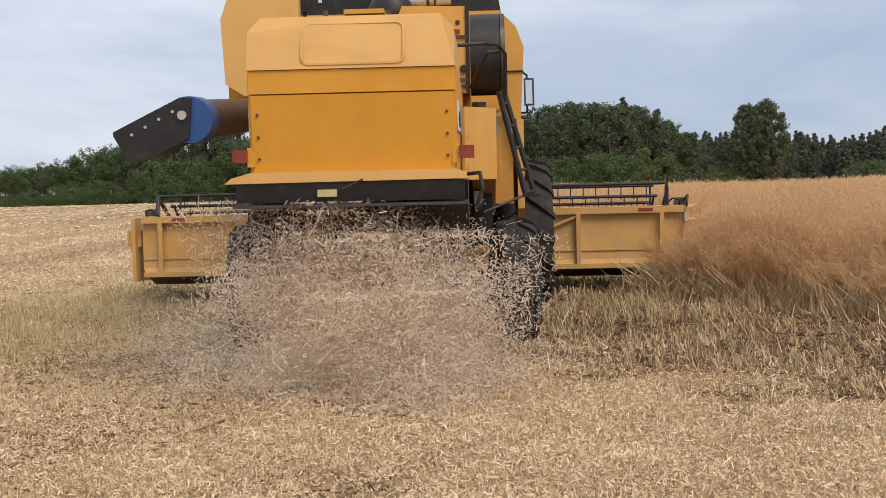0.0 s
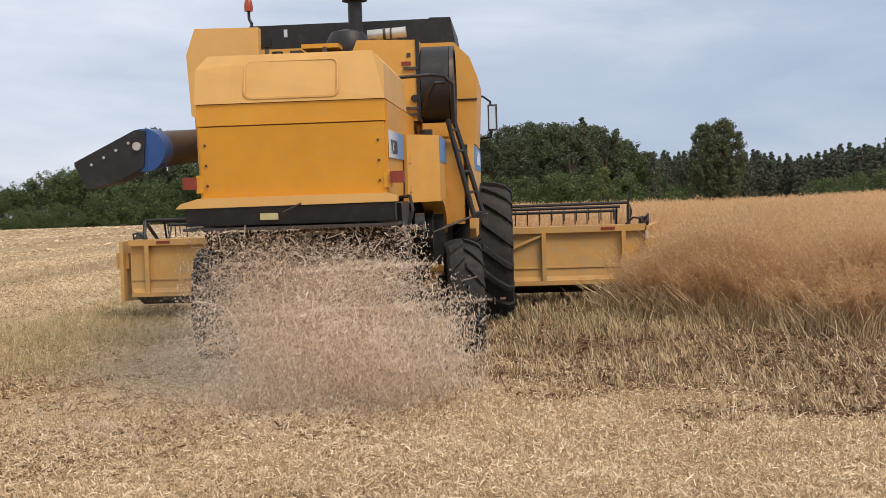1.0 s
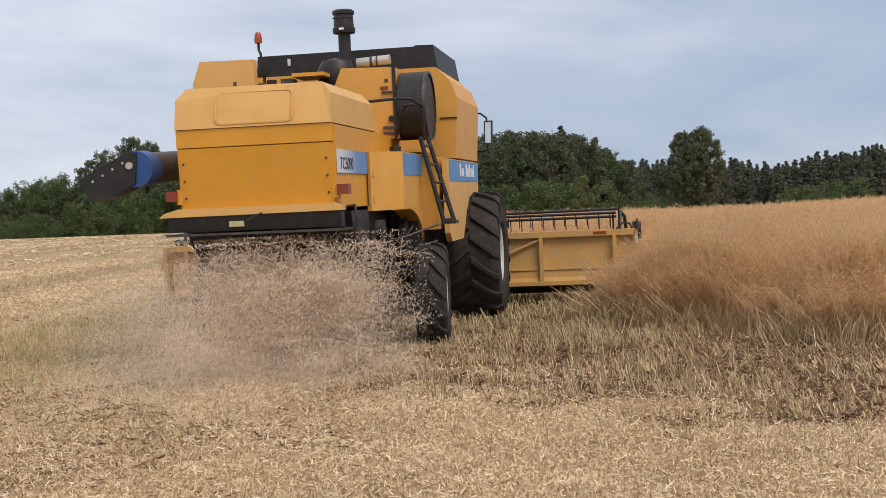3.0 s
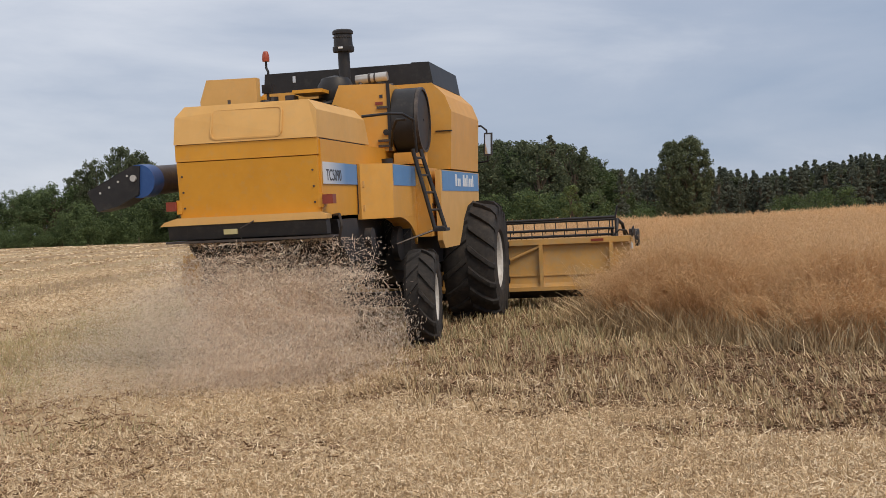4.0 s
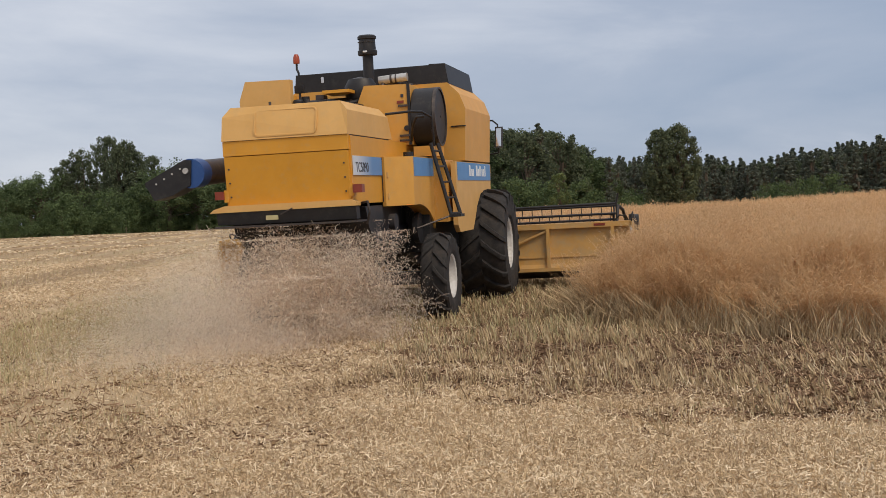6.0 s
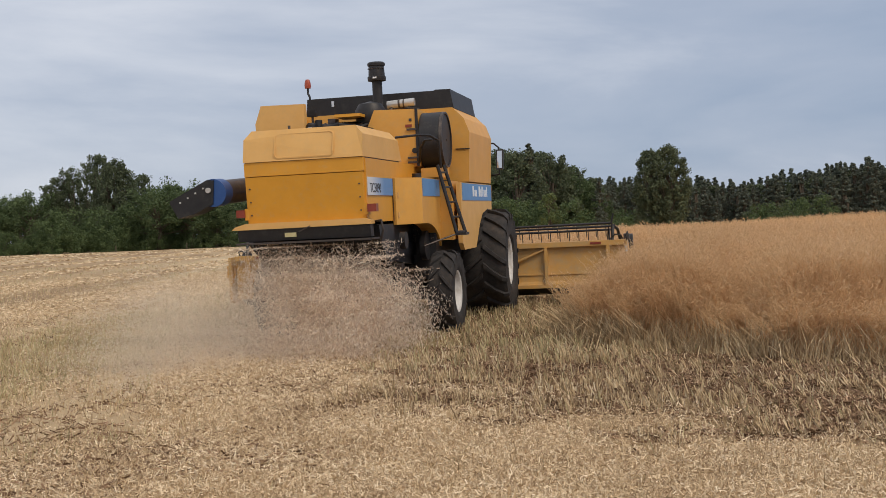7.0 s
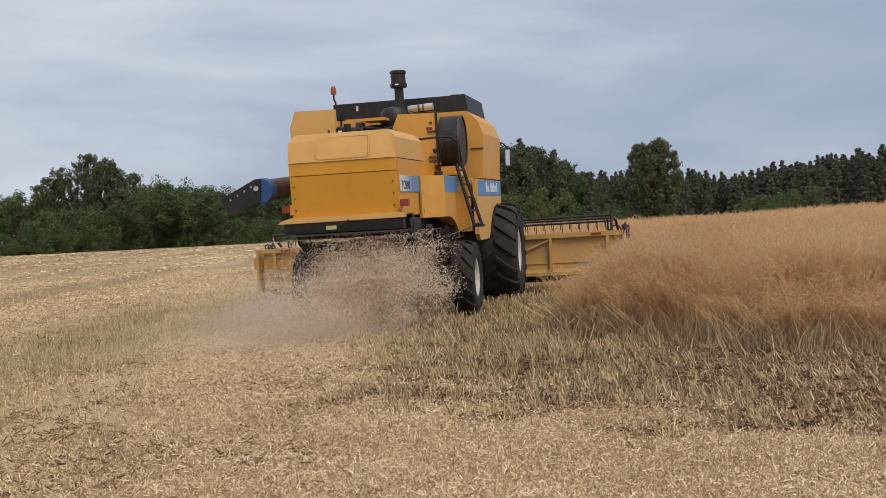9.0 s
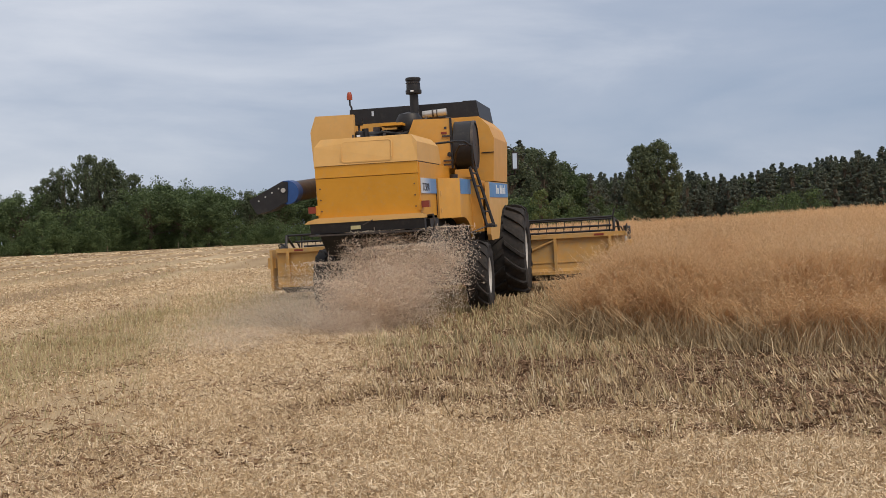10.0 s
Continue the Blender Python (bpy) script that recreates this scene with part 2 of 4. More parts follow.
def pipe(bm, pts, r, seg=8):
    for p, q in zip(pts, pts[1:]):
        rod(bm, p, q, r, seg)
    for p in pts[1:-1]:
        bmesh.ops.create_icosphere(bm, subdivisions=1, radius=r, matrix=Matrix.Translation(p))
    return bm


def lathe(bm, profile, seg=32):
    """Turns a closed profile of (x along the axis, radius) round the x axis."""
    rings = [[bm.verts.new((x, r * math.cos(2 * math.pi * i / seg), r * math.sin(2 * math.pi * i / seg))) for i in range(seg)] for x, r in profile]
    for a, b in zip(rings, rings[1:] + rings[:1]):
        for i in range(seg):
            j = (i + 1) % seg
            bm.faces.new((a[i], a[j], b[j], b[i]))
    return bm


def quads(name, v, mat, parent=None, label="", category="", kind="stuff"):
    """One mesh from an array (n, 4, 3) of separate quads."""
    n = len(v)
    me = bpy.data.meshes.new(name)
    me.vertices.add(4 * n)
    me.vertices.foreach_set("co", np.ascontiguousarray(v, dtype=np.float32).ravel())
    me.loops.add(4 * n)
    me.loops.foreach_set("vertex_index", np.arange(4 * n, dtype=np.int32))
    me.polygons.add(n)
    me.polygons.foreach_set("loop_start", np.arange(0, 4 * n, 4, dtype=np.int32))
    me.update(calc_edges=True)
    me.validate()
    me.materials.append(mat)
    ob = new(name, me)
    ob.parent = parent
    return tagged(ob, label, category, "", kind)


rng = np.random.default_rng(7)


def blades(base, tip, width, taper=0.5):
    """Thin quads from base to tip points, turned at random round their length."""
    d = tip - base
    side = np.cross(d, rng.normal(size=d.shape))
    side /= np.linalg.norm(side, axis=1, keepdims=True) + 1e-9
    w = np.broadcast_to(np.asarray(width), (len(d),))[:, None] / 2
    return np.stack([base - side * w, base + side * w, tip + side * w * taper, tip - side * w * taper], 1)


# ---- ground ----
def patchy(x, y, s, seed=0.0):
    """Smooth unevenness between 0 and 1."""
    v = np.sin(x * s + 1.7 * np.sin(y * s * .7 + seed)) + np.sin(y * s * 1.3 + 1.3 * np.sin(x * s * .8 + seed * 2)) + .6 * np.sin((x + y) * s * 2.3 + seed)
    return np.clip(.5 + v / 4.2, 0, 1)


def gz(x, y):
    x, y = np.asarray(x, float), np.asarray(y, float)
    far = np.maximum(0, y - 45)
    rough = np.clip((30 - y) / 10, 0, 1) * (.035 * (patchy(x, y, 2.7, 8) - .5) + .03 * (patchy(x, y, 8.5, 3) - .5))
    side = x / np.maximum(y, 1)
    dip = .0062 * np.clip(y - 20, 0, 120) * np.clip(side / .12, 0, 1) * np.clip((.44 - side) / .13, 0, 1)
    return rough - dip + .026 * np.clip(x, -150, 150) + .018 * y - .055 - .00006 * far ** 2 * (far < 100) - (.6 + .012 * (far - 100)) * (far >= 100) - .0003 * np.clip(x, 0, 150) * np.minimum(far, 100)


def build_ground():
    xs = np.concatenate([np.linspace(-2500, -60, 14), np.linspace(-50, -12, 24), np.linspace(-11.8, 16, 180), np.linspace(17, 50, 22), np.linspace(60, 2500, 14)])
    ys = np.concatenate([np.linspace(-2500, -20, 10), np.linspace(-15, 4.5, 14), np.linspace(4.65, 30, 200), np.linspace(31, 60, 30), np.linspace(65, 200, 28), np.linspace(250, 2500, 10)])
    gx, gy = np.meshgrid(xs, ys)
    g = np.maximum(gz(gx, np.clip(gy, -200, 220)), -6)
    vs = np.stack([gx, gy, g], -1).reshape(-1, 3)
    nx = len(xs)
    fs = [(j * nx + i, j * nx + i + 1, (j + 1) * nx + i + 1, (j + 1) * nx + i) for j in range(len(ys) - 1) for i in range(nx - 1)]
    me = bpy.data.meshes.new("ground")
    me.from_pydata(vs.tolist(), [], fs)
    me.materials.append(M_SOIL)
    me.shade_smooth()
    tagged(new("ground", me), "harvested field covered with pale chopped straw", "ground", "", "structure")


build_ground()


# ---- harvester: x to its right, y ahead, z up from the ground under its tail ----
def wheel(name, label, r, width, rim_r, lugs, parent):
    """A wheel about the x axis, outer side towards +x."""
    w = width / 2
    bm = lathe(bmesh.new(), [(-w * .5, rim_r * .35), (w * .1, rim_r * .3), (w * .1, rim_r * .55), (w * .45, rim_r * .8), (w * .8, rim_r * .93), (w * .86, rim_r * 1.03), (w * .76, rim_r * 1.02), (-w * .7, rim_r), (-w * .8, rim_r * .9)], 36)
    hub = part(name, bm, M_WHITE, parent, label, True)
    bm = lathe(bmesh.new(), [(w * .78, rim_r * .98), (w * .95, rim_r * 1.12), (w, rim_r * 1.35), (w * .96, r * .88), (w * .82, r * .925), (w * .4, r * .94), (-w * .4, r * .94), (-w * .82, r * .925), (-w * .96, r * .88), (-w, rim_r * 1.35), (-w * .95, rim_r * 1.12), (-w * .78, rim_r * .98)], 48)
    part("tyre", bm, M_RUBBER, hub, "dusty black tractor tyre with chevron lugs", True)
    for s in (-1, 1):
        bm = bmesh.new()
        da = 2 * math.pi / lugs
        rows = []
        for k, (u, rr) in enumerate([(.03, r), (.45, r * .995), (.8, r * .975), (1.0, r * .9), (1.01, r * .83)]):
            a = -(u ** .9) * da * .95
            hw = .085 * 2 * math.pi / lugs * (1.9 if k else 2.4)
            rows.append([bm.verts.new((s * w * u, rad * math.sin(aa), rad * math.cos(aa))) for aa, rad in ((a - hw, rr * .91), (a - hw * .65, rr), (a + hw * .65, rr), (a + hw, rr * .91))])
        for p, q in zip(rows, rows[1:]):
            for k in range(3):
                bm.faces.new((p[k], p[k + 1], q[k + 1], q[k]))
        bm.faces.new(rows[0]), bm.faces.new(rows[-1])
        first = part("lug", bm, M_RUBBER, hub)
        for i in range(lugs):
            ob = first if i == 0 else new("lug", first.data)
            ob.parent, ob.rotation_euler = hub, (da * (i + (.5 if s > 0 else 0)), 0, 0)
    bm = bmesh.new()
    rod(bm, (-w * .4, 0, 0), (w * .3, 0, 0), rim_r * .22, 14)
    for i in range(8):
        a = i * math.pi / 4
        rod(bm, (w * .08, rim_r * .42 * math.cos(a), rim_r * .42 * math.sin(a)), (w * .2, rim_r * .42 * math.cos(a), rim_r * .42 * math.sin(a)), .022, 6)
    part("hub", bm, M_STEEL, hub, "greasy steel hub with wheel bolts", True)
    return hub


def lettering(body, size, m, mat, parent):
    c = bpy.data.curves.new("lettering", "FONT")
    c.body, c.size, c.extrude, c.align_x, c.align_y = body, size, .002, "CENTER", "CENTER"
    tmp = new("lettering", c)
    me = bpy.data.meshes.new_from_object(tmp.evaluated_get(bpy.context.evaluated_depsgraph_get()))
    bpy.data.objects.remove(tmp)
    me.materials.clear()
    me.materials.append(mat)
    ob = new("lettering", me)
    ob.parent, ob.matrix_basis = parent, m
    return ob


def build_harvester():
    c = root("combine_harvester", "dusty yellow combine harvester cutting crop, throwing out chopped straw", "combine harvester")
    # rear hood: upper lid, lower flap, lip
    lid = part("rear_hood", soften(prism(bmesh.new(), [(-.805, 2.545), (.805, 2.545), (.80, 2.84), (.70, 2.955), (-.70, 2.955), (-.80, 2.84)], "y", -.05, 2.12), .03, 3), M_YELLOW2, c, "faded yellow plastic hood lid")
    for v in lid.data.vertices:  # the side seam falls towards the front, the lid's nose slopes back
        if v.co.y > 1.5:
            v.co.y -= .22 * max(0, (v.co.z - 2.55)) / .4
        if v.co.y < .3:
            v.co.y += .10 * max(0, (v.co.z - 2.70)) / .25
    bm = bmesh.new()
    ring = []
    for inset in (0, .016):
        loop = []
        for cx, cz, a0 in ((.36, 2.845, 0), (-.32, 2.845, 90), (-.32, 2.635, 180), (.36, 2.635, 270)):
            for k in range(5):
                a = radians(a0 + k * 22.5)
                loop.append((cx + (.062 - inset) * math.cos(a), cz + (.062 - inset) * math.sin(a)))
        ring.append([[bm.verts.new((x, y, z)) for x, z in loop] for y in (-.0525, .0)])
    for k in range(20):
        j = (k + 1) % 20
        bm.faces.new((ring[0][0][k], ring[0][0][j], ring[1][0][j], ring[1][0][k]))
        bm.faces.new((ring[0][0][k], ring[0][0][j], ring[0][1][j], ring[0][1][k]))
        bm.faces.new((ring[1][0][k], ring[1][0][j], ring[1][1][j], ring[1][1][k]))
    for v in bm.verts:
        v.co.y += .10 * max(0, (v.co.z - 2.70)) / .25
    part("lid_panel", bm, M_YELLOW2, lid)
    for x in (-.19, .30):
        part("latch", rod(bmesh.new(), (x, .07, 2.95), (x, .07, 3.0), .018, 8), M_STEEL, lid)
    body = part("body", soften(prism(bmesh.new(), [(-.80, 1.70), (.80, 1.70), (.815, 2.355), (.815, 2.528), (-.815, 2.528), (-.815, 2.355)], "y", .03, 2.9), .012), M_YELLOW, c, "yellow sheet metal body")
    part("seam_strip", box(bmesh.new(), -.79, .79, 0, 2.0, 2.525, 2.55), M_BLACK, c)
    flap = part("rear_flap", soften(prism(bmesh.new(), [(-.045, 2.35), (.06, 2.35), (.06, 1.745), (.02, 1.745)], "x", -.785, .79), .012), M_YELLOW, c, "yellow steel rear flap")
    part("rear_band", soften(box(bmesh.new(), -.798, .80, -.035, .05, 2.362, 2.54), .012), M_YELLOW, c)
    for x in (-.735, .735):
        for z in (1.86, 2.03, 2.2):
            y = -.045 + (2.35 - z) * .107
            part("bolt", rod(bmesh.new(), (x, y - .012, z), (x, y + .02, z), .011, 8), M_STEEL, flap)
    part("rear_lip", soften(prism(bmesh.new(), [(-.80, 1.755), (.80, 1.755), (.88, 1.725), (.88, 1.68), (-1.0, 1.672), (-.95, 1.715)], "y", -.075, .10), .012), M_YELLOW2, c, "yellow plastic bumper lip")
    band = part("rubber_skirt", soften(prism(bmesh.new(), [(-.06, 1.672), (.10, 1.672), (.12, 1.52), (-.03, 1.52)], "x", -.92, .86), .01), M_BLACK, c, "black rubber skirt under the hood")
    part("maker_plate", box(bmesh.new(), -.28, -.13, -.068, -.03, 1.56, 1.615), M_TAG, band, "small worn yellow maker plate")
    part("spreader_rail", soften(box(bmesh.new(), -.94, .88, -.09, .35, 1.48, 1.503), .006), M_STEEL, c, "bare steel spreader rail")
    part("chopper_housing", soften(prism(bmesh.new(), [(.3, 1.66), (1.1, 1.66), (1.3, 1.2), (.8, 1.15), (.42, 1.40)], "x", -.88, .88), .02), M_BLACK, c, "black straw chopper housing")
    bm = rod(bmesh.new(), (-.08, -.09, 1.62), (.08, -.11, 1.69), .008, 6)
    part("wire", bm, M_STEEL, band)
    part("lever", pipe(bmesh.new(), [(.80, .25, 1.70), (.98, .05, 1.72), (1.0, .05, 1.60), (.95, .1, 1.45)], .015), M_STEEL, c)
    for s in (-1, 1):
        lamp = part("tail_lamp_bracket", soften(box(bmesh.new(), s * .80 - .03, s * .80 + .03, .0, .12, 1.80, 1.95), .008), M_YELLOW, c)
        part("tail_lamp", soften(box(bmesh.new(), min(s * .825, s * .94), max(s * .825, s * .94), -.03, .10, 1.835, 1.935), .02), M_RED, lamp, "red plastic tail lamp", True)
    # model stripe on the hood's side
    for s in (-1, 1):
        part("stripe", box(bmesh.new(), s * .818 - .005, s * .818 + .005, .07, 1.42, 2.05, 2.285), M_STRIPE, body, "decal stripe fading from white to blue")
    lettering("TC5090", .175, Matrix.Translation((.825, .46, 2.14)) @ Matrix(((0, 0, 1, 0), (1, 0, 0, 0), (0, 1, 0, 0), (0, 0, 0, 1))), M_TEXT, c)
    # side boxes with the angled rear face
    for s in (1, -1):
        pts = [(s * x, y) for x, y in ((.80, 1.46), (.85, 1.45), (1.135, 1.88), (1.135, 3.2), (.80, 3.2))]
        sb = part("side_box", soften(prism(bmesh.new(), pts, "z", 1.64, 2.295), .015), M_YELLOW3, c, "yellow side cover")
        part("arch_skirt", soften(prism(bmesh.new(), [(1.9, 1.66), (3.15, 1.66), (3.15, 1.27), (3.08, 1.36), (2.98, 1.44), (2.85, 1.51), (2.7, 1.565), (2.5, 1.61), (2.25, 1.64)], "x", min(s * .9, s * 1.13), max(s * .9, s * 1.13)), .01), M_YELLOW3, sb)
        part("stripe", box(bmesh.new(), s * 1.136 - .005, s * 1.136 + .005, 1.93, 3.15, 2.03, 2.285), M_BLUE, sb, "blue decal stripe")
        part("rear_panel", soften(box(bmesh.new(), min(s * 1.1, s * 1.32), max(s * 1.1, s * 1.32), 3.15, 3.75, 1.36, 2.26), .012), M_YELLOW3, c, "yellow panel with dark seams")
        # side shield with the wheel arch
        prof = [(3.3, 2.235), (6.4, 2.235), (6.3, 1.80), (5.75, 1.80), (5.3, 1.74), (4.95, 1.56), (4.7, 1.34), (4.5, 1.19), (3.45, 1.19), (3.3, 1.3)]
        sh = part("side_shield", soften(prism(bmesh.new(), prof, "x", min(s * 1.37, s * 1.44), max(s * 1.37, s * 1.44)), .015), M_YELLOW2, c, "faded yellow side shield")
        part("stripe", box(bmesh.new(), s * 1.441 - .005, s * 1.441 + .005, 3.42, 6.3, 1.955, 2.225), M_BLUE, sh, "blue decal stripe")
        for i, (y, w, h) in enumerate([(4.35, .14, .17), (4.53, .12, .11), (4.66, .1, .11), (4.95, .16, .17), (5.12, .12, .12), (5.25, .05, .17), (5.34, .05, .17), (5.46, .11, .12), (5.6, .11, .12), (5.74, .1, .17)]):
            part("maker_mark", box(bmesh.new(), s * 1.447 - .004, s * 1.447 + .004, y, y + w * .75, 2.02, 2.02 + h), M_LOGO, sh, "white maker mark")
    # engine deck, tank
    part("engine_deck", soften(box(bmesh.new(), -.78, .80, 2.0, 4.2, 2.35, 2.50), .01), M_YELLOW, c)
    part("engine_cover", soften(prism(bmesh.new(), [(.25, 2.5), (.885, 2.5), (.885, 3.37), (.22, 3.39), (.05, 3.0)], "y", 2.96, 4.3), .02), M_YELLOW3, c, "yellow engine cover")
    part("cover_edge", box(bmesh.new(), .855, .895, 2.945, 2.975, 2.5, 3.38), M_BLACK, c)
    for z in (2.55, 2.62, 3.05):
        part("hinge", box(bmesh.new(), .72, .87, 2.93, 2.96, z, z + .03), M_STEEL, c)
    part("engine_block", soften(box(bmesh.new(), -.72, .2, 2.6, 4.0, 2.5, 3.12), .03), M_STEEL, c, "dark dusty engine block")
    part("engine_shelf", soften(box(bmesh.new(), -.35, .05, 2.75, 3.3, 3.30, 3.345), .01), M_YELLOW, c)
    part("filter_can", rod(bmesh.new(), (-.75, 2.9, 3.14), (-.35, 2.9, 3.14), .09, 16), M_BLACK, c, "", True)
    part("air_duct", rod(bmesh.new(), (-.55, 2.8, 3.05), (.1, 2.9, 3.02), .11, 16), M_BLACK, c, "", True)
    scr = part("radiator_screen", lathe(bmesh.new(), [(.9, .02), (.9, .43), (1.20, .43), (1.235, .40), (1.245, .02)], 40), M_BLACK, c, "round black radiator dust screen", True)
    scr.location = (0, 3.36, 2.90)
    part("screen_rim", lathe(bmesh.new(), [(1.21, .435), (1.21, .405), (1.255, .40), (1.255, .43)], 40), M_STEEL, scr, "", True)
    part("screen_bracket", soften(box(bmesh.new(), .9, 1.2, 3.0, 3.7, 2.32, 2.47), .01), M_YELLOW3, c)
    part("fuel_cap", rod(bmesh.new(), (.98, 2.3, 2.29), (.98, 2.3, 2.37), .07, 16), M_BLACK, c, "", True)
    # left wing of the tank
    part("left_wing", soften(prism(bmesh.new(), [(-1.53, 2.62), (-1.34, 2.50), (-.78, 2.50), (-.78, 3.525), (-1.46, 3.535), (-1.56, 3.26)], "y", 2.60, 2.74), .02), M_YELLOW2, c, "faded yellow side hood")
    part("wing_side", soften(box(bmesh.new(), -1.53, -1.2, 2.74, 4.12, 2.45, 3.42), .03), M_YELLOW, c)
    tank = part("grain_tank", soften(prism(bmesh.new(), [(-1.44, 2.26), (1.44, 2.26), (1.485, 3.05), (1.40, 3.28), (1.22, 3.46), (-1.22, 3.46), (-1.40, 3.28), (-1.485, 3.05)], "y", 4.1, 6.35), .03), M_YELLOW3, c, "yellow grain tank")
    part("tank_seam", box(bmesh.new(), 1.25, 1.478, 4.085, 4.12, 2.78, 2.795), M_BLACK, tank)
    part("tank_cover", soften(prism(bmesh.new(), [(-1.24, 3.30), (.2, 3.30), (.3, 3.45), (1.24, 3.45), (1.19, 3.76), (.95, 3.765), (.93, 3.75), (-1.2, 3.745)], "y", 4.15, 6.2), .015), M_BLACK, c, "black grain tank extension")
    part("warning_tag", box(bmesh.new(), -.785, -.745, 4.135, 4.155, 3.60, 3.69), M_PALE, c)
    part("lower_body", soften(box(bmesh.new(), -1.1, 1.1, 2.9, 6.4, .95, 2.3), .02), M_BLACK, c, "dark underbody")
    cab = part("cab", soften(prism(bmesh.new(), [(6.36, 1.9), (7.7, 1.9), (7.9, 2.4), (7.7, 3.4), (6.36, 3.4)], "x", -.85, .85), .04), M_BLACK, c, "dark glazed cab")
    part("cab_roof", soften(box(bmesh.new(), -.9, .9, 6.36, 7.85, 3.35, 3.5), .04), M_YELLOW2, cab)
    mir = part("mirror_arm", pipe(bmesh.new(), [(.9, 6.8, 3.0), (1.5, 6.5, 2.98), (1.6, 6.4, 2.9), (1.6, 6.4, 2.42), (1.4, 6.5, 2.4)], .014), M_BLACK, c)
    for nm, bm, mt, lb in (("mirror", soften(box(bmesh.new(), 1.56, 1.69, 6.33, 6.37, 2.5, 2.86), .015), M_BLACK, "black framed wing mirror"), ("mirror_glass", box(bmesh.new(), 1.58, 1.665, 6.322, 6.329, 2.525, 2.835), M_GLASS, "")):
        for v in bm.verts:
            v.co.y += (v.co.z - 2.69) * .3
        part(nm, bm, mt, mir, lb)
    # exhaust, precleaner, beacon
    st = part("intake_stack", rod(bmesh.new(), (.14, 3.57, 3.3), (.14, 3.57, 3.92), .08, 16), M_BLACK, c, "black air intake stack", True)
    part("precleaner", lathe_z(.14, 3.57, [(3.90, .05), (3.90, .14), (3.925, .146), (3.965, .146), (3.975, .13), (4.13, .122), (4.14, .14), (4.175, .142), (4.195, .12), (4.205, .02)]), M_BLACK, st, "", True)
    part("cleaner_label", soften(box(bmesh.new(), .11, .17, 3.417, 3.43, 3.93, 3.955), .003), M_LOGO, st, "small white sticker")
    for k in range(9):                                                   # air slots round the cleaner's top
        a = radians(-160 + 17 * k)
        part("slot", soften(box(bmesh.new(), .14 + .127 * math.cos(a) - .01, .14 + .127 * math.cos(a) + .01, 3.57 + .127 * math.sin(a) - .01, 3.57 + .127 * math.sin(a) + .01, 4.085, 4.10), .003), M_STEEL, st)
    part("intake_bowl", lathe_z(.08, 3.3, [(3.02, .02), (3.06, .14), (3.18, .23), (3.42, .24), (3.52, .18), (3.56, .02)]), M_BLACK, st, "", True)
    part("muffler", rod(bmesh.new(), (.26, 3.7, 3.525), (.70, 3.7, 3.55), .062, 16), M_MUFF, c, "", True)
    part("muffler_band", rod(bmesh.new(), (.44, 3.7, 3.536), (.47, 3.7, 3.538), .068, 16), M_STEEL, c, "", True)
    bc = part("beacon_post", pipe(bmesh.new(), [(-1.2, 4.3, 3.70), (-1.2, 4.3, 3.80), (-1.235, 4.33, 3.86), (-1.235, 4.33, 3.96)], .018), M_BLACK, c)
    part("beacon", lathe_z(-1.235, 4.33, [(3.95, .02), (3.95, .05), (4.0, .054), (4.06, .046), (4.095, .03), (4.1, .01)]), M_BEACON, bc, "orange warning beacon", True)
    can = part("oil_breather", lathe_z(-.70, 2.70, [(3.02, .01), (3.02, .055), (3.10, .06), (3.11, .078), (3.21, .078), (3.235, .06), (3.24, .01)]), M_BLACK, c, "black breather can with a white label", True)
    part("can_label", soften(box(bmesh.new(), -.735, -.675, 2.612, 2.63, 3.13, 3.165), .003), M_LOGO, can)
    part("breather_foot", rod(bmesh.new(), (-.74, 2.70, 2.93), (-.74, 2.70, 3.03), .028, 8), M_MUFF, can)
    part("cover_flap", soften(prism(bmesh.new(), [(2.62, 3.05), (3.2, 3.24), (3.2, 3.26), (2.62, 3.075)], "x", -.36, .0), .005), M_STEEL, c, "rusty open engine flap")
    part("decal_mark", box(bmesh.new(), .70, .80, 2.948, 2.958, 3.10, 3.14), M_RED, c)
    part("decal_mark", box(bmesh.new(), .76, .80, 2.948, 2.958, 3.19, 3.23), M_TEXT, c)
    wl_ = part("work_lamp", soften(box(bmesh.new(), -.85, -.72, 3.0, 3.1, 3.36, 3.47), .02), M_BLACK, c, "small dark work lamp")
    part("lamp_foot", rod(bmesh.new(), (-.785, 3.05, 3.2), (-.785, 3.05, 3.36), .02, 8), M_STEEL, wl_)
    # handrail and ladder
    part("handrail", pipe(bmesh.new(), [(.72, 2.15, 2.90), (1.05, 2.2, 2.92), (1.18, 2.4, 2.92), (1.25, 2.7, 2.86), (1.25, 2.8, 2.45)], .018), M_BLACK, c)
    part("handrail", pipe(bmesh.new(), [(.9, 2.9, 2.55), (1.0, 2.6, 2.75), (1.08, 2.5, 2.86), (1.2, 2.5, 2.86)], .018), M_BLACK, c)
    lad = part("ladder", pipe(bmesh.new(), [(1.18, 2.88, 2.50), (1.43, 2.86, 1.46)], .028), M_BLACK, c, "black steel ladder")
    part("rail", pipe(bmesh.new(), [(1.24, 3.08, 2.50), (1.53, 3.05, 1.46)], .028), M_BLACK, lad)
    for i in range(5):
        u = (i + .5) / 4.6
        part("rung", rod(bmesh.new(), (1.18 + .25 * u, 2.88 - .02 * u, 2.5 - 1.04 * u), (1.24 + .29 * u, 3.08 - .03 * u, 2.5 - 1.04 * u), .016, 6), M_STEEL, lad)
